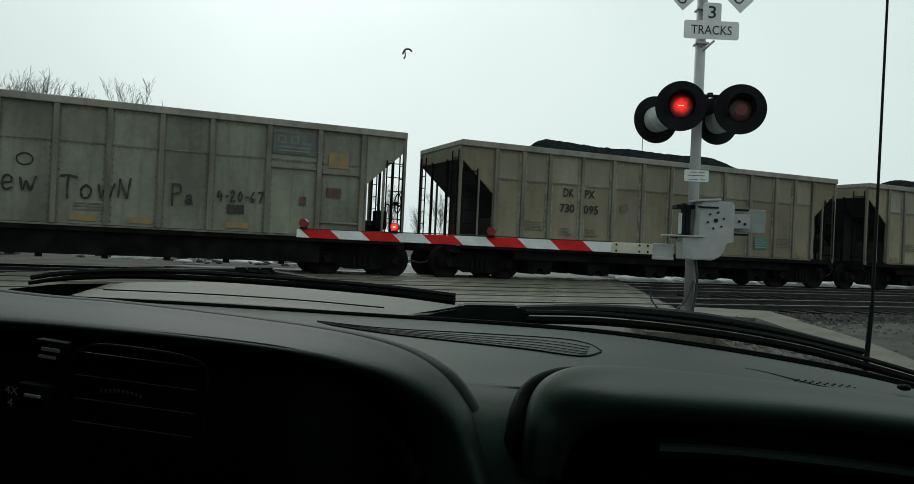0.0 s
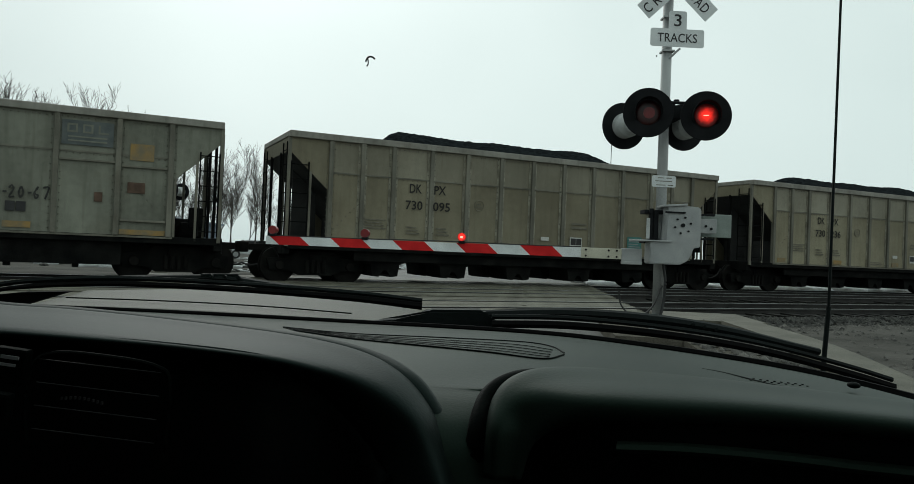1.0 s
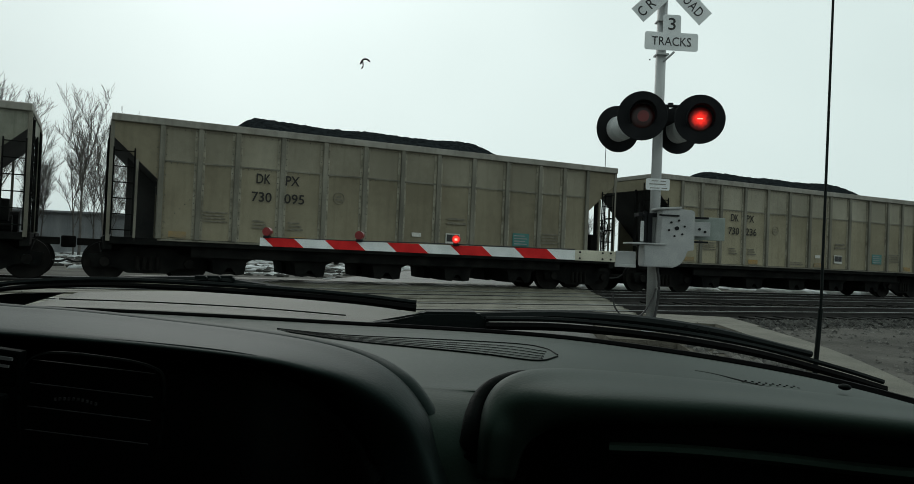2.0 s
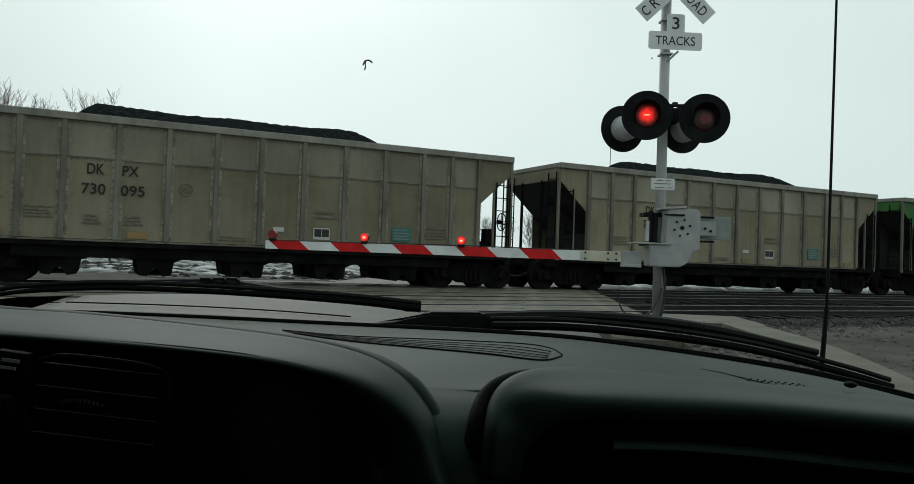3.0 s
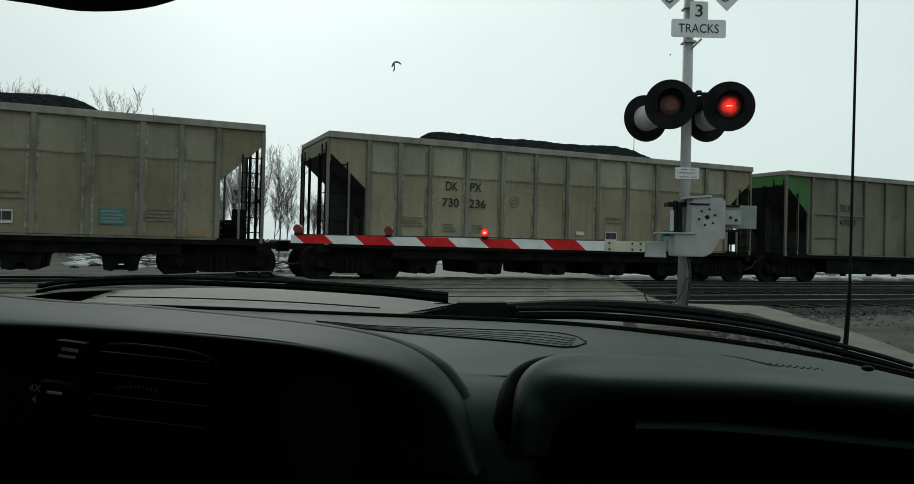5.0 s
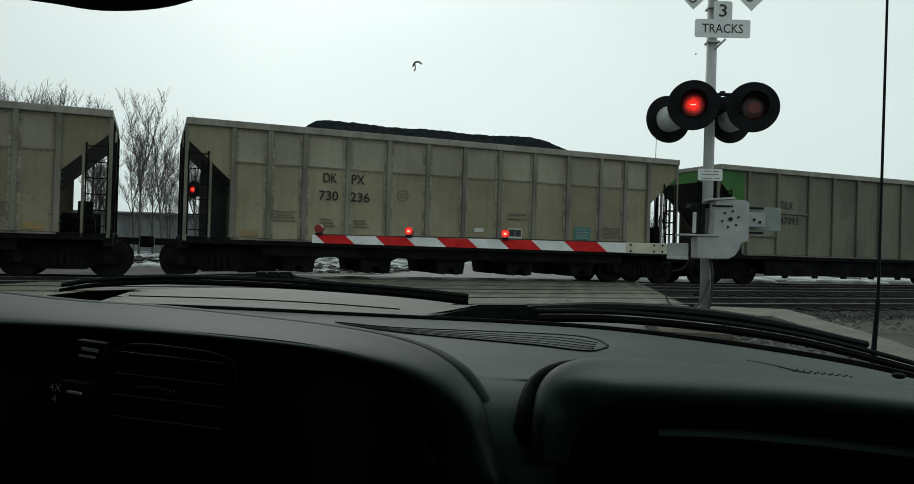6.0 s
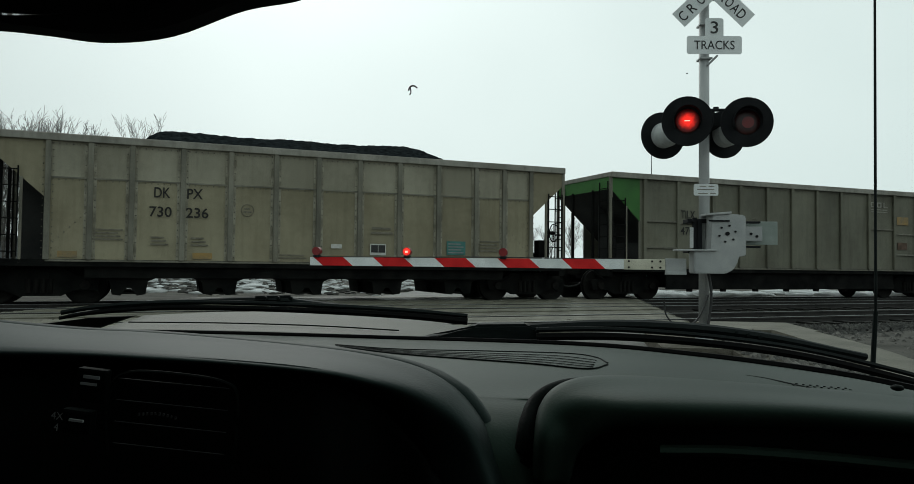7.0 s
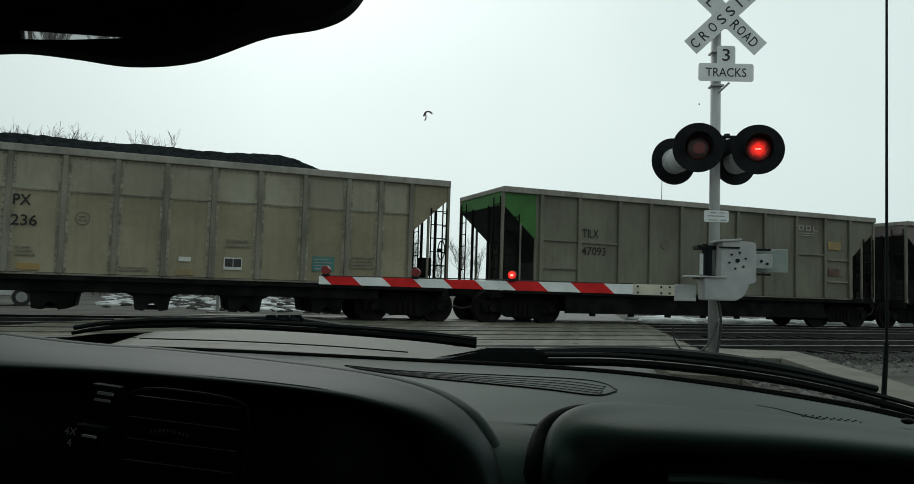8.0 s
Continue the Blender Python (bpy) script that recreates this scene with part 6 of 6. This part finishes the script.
# wipers at rest
left_wiper = part("wiper", tube(bmesh.new(), WIPL_ARM, 0.0085, 40, 8, 0.75, lambda f: 1.0 - 0.6 * f * f), "wiper", truck, "black windscreen wiper")
part("blade", tube(bmesh.new(), WIPL_BLADE, 0.0055, 40, 6, 1.1, lambda f: 1.0 - 0.5 * f), "trim_black", left_wiper)
part("blade_spine", tube(bmesh.new(), [(x, y + 0.006, z + 0.008) for x, y, z in WIPL_BLADE], 0.004, 40, 6), "wiper", left_wiper)
bm = box(bmesh.new(), (-0.028, -0.004, -0.004), (0.028, 0.004, 0.004), 0.002)
part("clip", bm, "wiper", left_wiper, at=pose(-0.31, 1.178, 0.857, 0, -2, 0))
bm = bmesh.new()
for k in (-0.02, 0.0, 0.02):
    rod(bm, (k, -0.008, 0), (k, 0.0, 0), 0.0028, n=8)
part("rivet", bm, "wiper", left_wiper, at=pose(-0.30, 1.172, 0.857))
right_wiper = part("wiper", tube(bmesh.new(), WIPR_ARM, 0.0095, 40, 8, 0.9, lambda f: 0.6 + 0.4 * math.sin(math.pi * min(f * 1.15, 1.0))), "wiper", truck, "black windscreen wiper")
part("blade", tube(bmesh.new(), WIPR_BLADE, 0.0055, 40, 6, 1.1), "trim_black", right_wiper)
part("blade_spine", tube(bmesh.new(), [(x, y + 0.006, z + 0.010) for x, y, z in WIPR_BLADE], 0.004, 40, 6), "wiper", right_wiper)
bm = slab(bmesh.new(), [(-0.085, -0.010), (-0.069, -0.003), (-0.021, 0.002), (0.005, 0.016), (0.083, 0.018), (0.098, 0.006), (0.118, -0.010)], -0.02, 0.02)
bmesh.ops.bevel(bm, geom=bm.edges[:], offset=0.004, segments=2, affect="EDGES")
part("pivot_cover", bm, "wiper", right_wiper, at=pose(0.0, 1.13, 0.808))
bm = bmesh.new()
for k in range(3):
    rod(bm, (0.386 + k * 0.017, 1.110, 0.817 - k * 0.003), (0.386 + k * 0.017, 1.116, 0.817 - k * 0.003), 0.0026, n=8)
part("rivet", bm, "wiper", right_wiper)

# the raised middle of the bonnet beyond the wipers, and the black cowl beside it
REAR = [(-0.602, 1.2, 0.800), (-0.40, 1.2, 0.800), (-0.25, 1.2, 0.797), (-0.10, 1.2, 0.790), (0.0, 1.2, 0.780), (0.08, 1.2, 0.765)]
CREST = [(-0.800, 1.9, 0.774), (-0.60, 1.9, 0.786), (-0.385, 1.9, 0.786), (-0.178, 1.9, 0.776), (-0.03, 1.9, 0.758), (0.10, 1.9, 0.725)]
MID_BONNET = [((a + d) / 2, 1.55, (c + f) / 2 + 0.004) for (a, b, c), (d, e, f) in zip(REAR, CREST)]
bonnet = skin("bonnet", [REAR, MID_BONNET, CREST, [(x, 2.2, z - 0.10) for x, y, z in CREST]], "bonnet", truck, "wet pale olive-grey bonnet", 40, 6, 0.003)
part("shut_line", tube(bmesh.new(), [(-0.615, 1.35, 0.803), (-0.444, 1.35, 0.8035), (-0.275, 1.35, 0.8005), (-0.128, 1.35, 0.794)], 0.0013, 30, 6), "dash_dark", bonnet, "dark line between bonnet and cowl")
part("front_body", box(bmesh.new(), (-1.0, 1.16, -0.1), (0.72, 2.3, 0.40), 0.06), "bonnet", truck, "olive-grey front body under the bonnet")
part("engine_bay", box(bmesh.new(), (-0.74, 1.24, 0.38), (0.05, 1.92, 0.70), 0.02), "trim_black", truck)
part("cowl", slab(bmesh.new(), [(-0.78, 0.78), (-0.712, 0.800), (-0.671, 0.812), (-0.601, 0.822), (-0.530, 0.826), (-0.596, 0.803), (-0.60, 0.78)], 1.175, 1.195), "trim_black", truck, "black plastic cowl edge")

SPECK = (0.195, 0.70, 1.089)
# windscreen, its seal, and the damage in it
SHEET = [[(x, y + 0.035, z - 0.01) for x, y, z in GLASS_LINE], [(x * 0.93, y - 0.36, z + 0.29) for x, y, z in GLASS_LINE], [(x * 0.86, y - 0.70, z + 0.52) for x, y, z in GLASS_LINE]]
screen = skin("windscreen", SHEET, "pane", truck, "clear windscreen with a stone chip", 40, 4, 0.004)
screen.visible_shadow = False
part("seal", tube(bmesh.new(), [(x, y + 0.012, z + 0.001) for x, y, z in GLASS_LINE], 0.006, 50, 6, 1.0, lambda f: 0.35 + 0.65 * f), "trim_black", truck, "black rubber windscreen seal")
bm = tube(bmesh.new(), [(-0.065, 0.7235, 1.0765), (-0.063, 0.7235, 1.0805), (-0.0595, 0.723, 1.0812), (-0.0565, 0.723, 1.0792)], 0.0008, 12, 6)
tube(bm, [(-0.063, 0.7235, 1.0795), (-0.0625, 0.7235, 1.075), (-0.0638, 0.724, 1.0725)], 0.0006, 8, 6)
part("stone_chip", bm, "rubber", truck, "dark stone chip in the glass")
speck = bmesh.new()
bmesh.ops.create_uvsphere(speck, u_segments=8, v_segments=6, radius=0.0007)
part("glass_speck", speck, "rubber", truck, at=pose(*SPECK))
part("glass_crack", tube(bmesh.new(), [(0.500, 0.759, 0.942), (0.503, 0.759, 0.93), (0.508, 0.760, 0.918), (0.503, 0.761, 0.90)], 0.0004, 12, 5), "placard", truck, "fine white crack in the glass")
part("glass_crack", tube(bmesh.new(), [(0.510, 0.761, 0.889), (0.491, 0.762, 0.881), (0.496, 0.763, 0.870), (0.491, 0.764, 0.849)], 0.0004, 12, 5), "placard", truck)

# rear-view mirror
bm = bmesh.new()
MIRROR = [(-0.112, 0.010), (-0.108, -0.010), (-0.094, -0.020), (-0.06, -0.0185), (-0.03, -0.0205), (0.005, -0.0235), (0.045, -0.018), (0.088, 0.0), (0.122, 0.008), (0.141, 0.018), (0.152, 0.034), (0.153, 0.050), (0.145, 0.063), (-0.10, 0.063), (-0.112, 0.045)]
slab(bm, [tuple(v.xz) for v in spline([(x, 0, z) for x, z in [*MIRROR, MIRROR[0]]], 70)[:-1]], -0.001, 0.018)
bmesh.ops.bevel(bm, geom=[e for e in bm.edges if abs(e.verts[0].co.y - e.verts[1].co.y) < 1e-5], offset=0.0025, segments=2, clamp_overlap=True, affect="EDGES")
mirror = part("rear_view_mirror", bm, "trim_black", truck, "black rear-view mirror on the windscreen", at=pose(-0.236, 0.452, 1.0685, 0, 0, 6))
glass_shape = [tuple(v.xz) for v in spline([(-0.101, 0, -0.002), (-0.092, 0, -0.0155), (-0.06, 0, -0.0165), (-0.02, 0, -0.0145), (0.03, 0, -0.008), (0.07, 0, 0.006), (0.082, 0, 0.02), (0.085, 0, 0.035), (0.075, 0, 0.045), (-0.09, 0, 0.045), (-0.101, 0, 0.035), (-0.101, 0, -0.002)], 60)[:-1]]
part("mirror_glass", slab(bmesh.new(), glass_shape, -0.002, 0.0), "chrome", mirror, "silvered mirror glass", at=pose(0, -0.0055, 0, 8, 0, 2))
part("stem", rod(bmesh.new(), (0.02, 0.015, 0.03), (0.02, 0.06, 0.12), 0.012, 0.009, 10), "dash_dark", mirror)

# aerial on the wing
bm = rod(bmesh.new(), (0, 0, 0), (0.004, -0.01, 0.16), 0.0045, 0.004, n=8)
rod(bm, (0.004, -0.01, 0.16), (-0.012, -0.05, 1.15), 0.0026, 0.0016, n=8)
part("aerial", bm, "wiper", truck, "thin black whip aerial", at=pose(0.6985, 1.334, 0.68))

# unseen cab round the camera: roof, doors, back, floor; left side closed to block light
cab = bmesh.new()
box(cab, (-1.0, -1.6, 1.36), (0.75, 0.28, 1.40))
box(cab, (-1.0, -1.6, -0.1), (0.75, -1.56, 0.86))
box(cab, (-1.0, -1.6, 1.105), (0.75, -1.56, 1.36))
box(cab, (-1.0, -1.6, 0.86), (-0.85, -1.56, 1.105))
box(cab, (-0.22, -1.6, 0.86), (0.75, -1.56, 1.105))
box(cab, (-1.04, -1.6, -0.1), (-1.0, 1.15, 1.36))
box(cab, (0.75, -1.6, -0.1), (0.79, 0.62, 0.80))
box(cab, (0.75, -1.6, 0.80), (0.79, -0.55, 1.36))
box(cab, (0.75, 0.55, 0.80), (0.79, 0.62, 1.36))
box(cab, (-1.0, -1.6, -0.14), (0.75, 1.0, -0.1))
box(cab, (-1.0, 1.11, -0.1), (0.62, 1.15, 0.70))
part("cab_shell", cab, "cab", truck, "unseen cab shell that keeps light off the dashboard")


# ---- everything that moves ----
def travel(t):
    ts, ds = zip(*TRAVEL)
    return float(np.interp(t, ts, ds))


def motions():
    turn = Matrix.Rotation(radians(RAIL_TURN), 4, "Z")
    origin = N * TRACKS[2]
    steps = [k * 0.15 for k in range(54)]
    if steps[-1] < 8.0:
        steps.append(8.0)
    for k, (car, sets) in enumerate(TRAIN):
        walk(car, [(t, Matrix.Translation(origin + U * ((k - 1) * PITCH - d)) @ turn) for t, d in TRAVEL])
        for axle in sets:
            p = axle.matrix_basis.translation.copy()
            walk(axle, [(t, Matrix.Translation(p) @ Matrix.Rotation(-travel(t) / 0.47, 4, "Y")) for t in steps])
    lit = {"L": [(0.0, 0.36), (1.12, 1.82), (2.5, 3.08), (3.93, 4.6), (5.3, 6.02), (6.72, 7.42)]}
    lit["R"] = [(0.36, 1.12), (1.82, 2.5), (3.08, 3.93), (4.6, 5.3), (6.02, 6.72), (7.42, 8.1)]
    for side in "LR":
        lit[side + "gate"] = [(max(a - 0.07, 0.0), b + 0.05) for a, b in lit[side]]
    for bulb, side, front, back in LAMPS:
        p = bulb.matrix_basis.translation.copy()
        on, off = Matrix.Translation((p.x, front, p.z)), Matrix.Translation((p.x, back, p.z))
        rows = []
        for a, b in lit[side]:
            if a > 0:
                rows += [(a - 0.034, off), (a, on)]
            else:
                rows.append((0.0, on))
            rows += [(b - 0.034, on), (b, off)] if b < 8 else [(8.0, on)]
        if rows[0][0] > 0:
            rows.insert(0, (0.0, off))
        if rows[-1][0] < 8:
            rows.append((8.0, off))
        clean = [r for i, r in enumerate(rows) if i == 0 or r[0] - rows[i - 1][0] > 0.02]
        walk(bulb, clean)


motions()
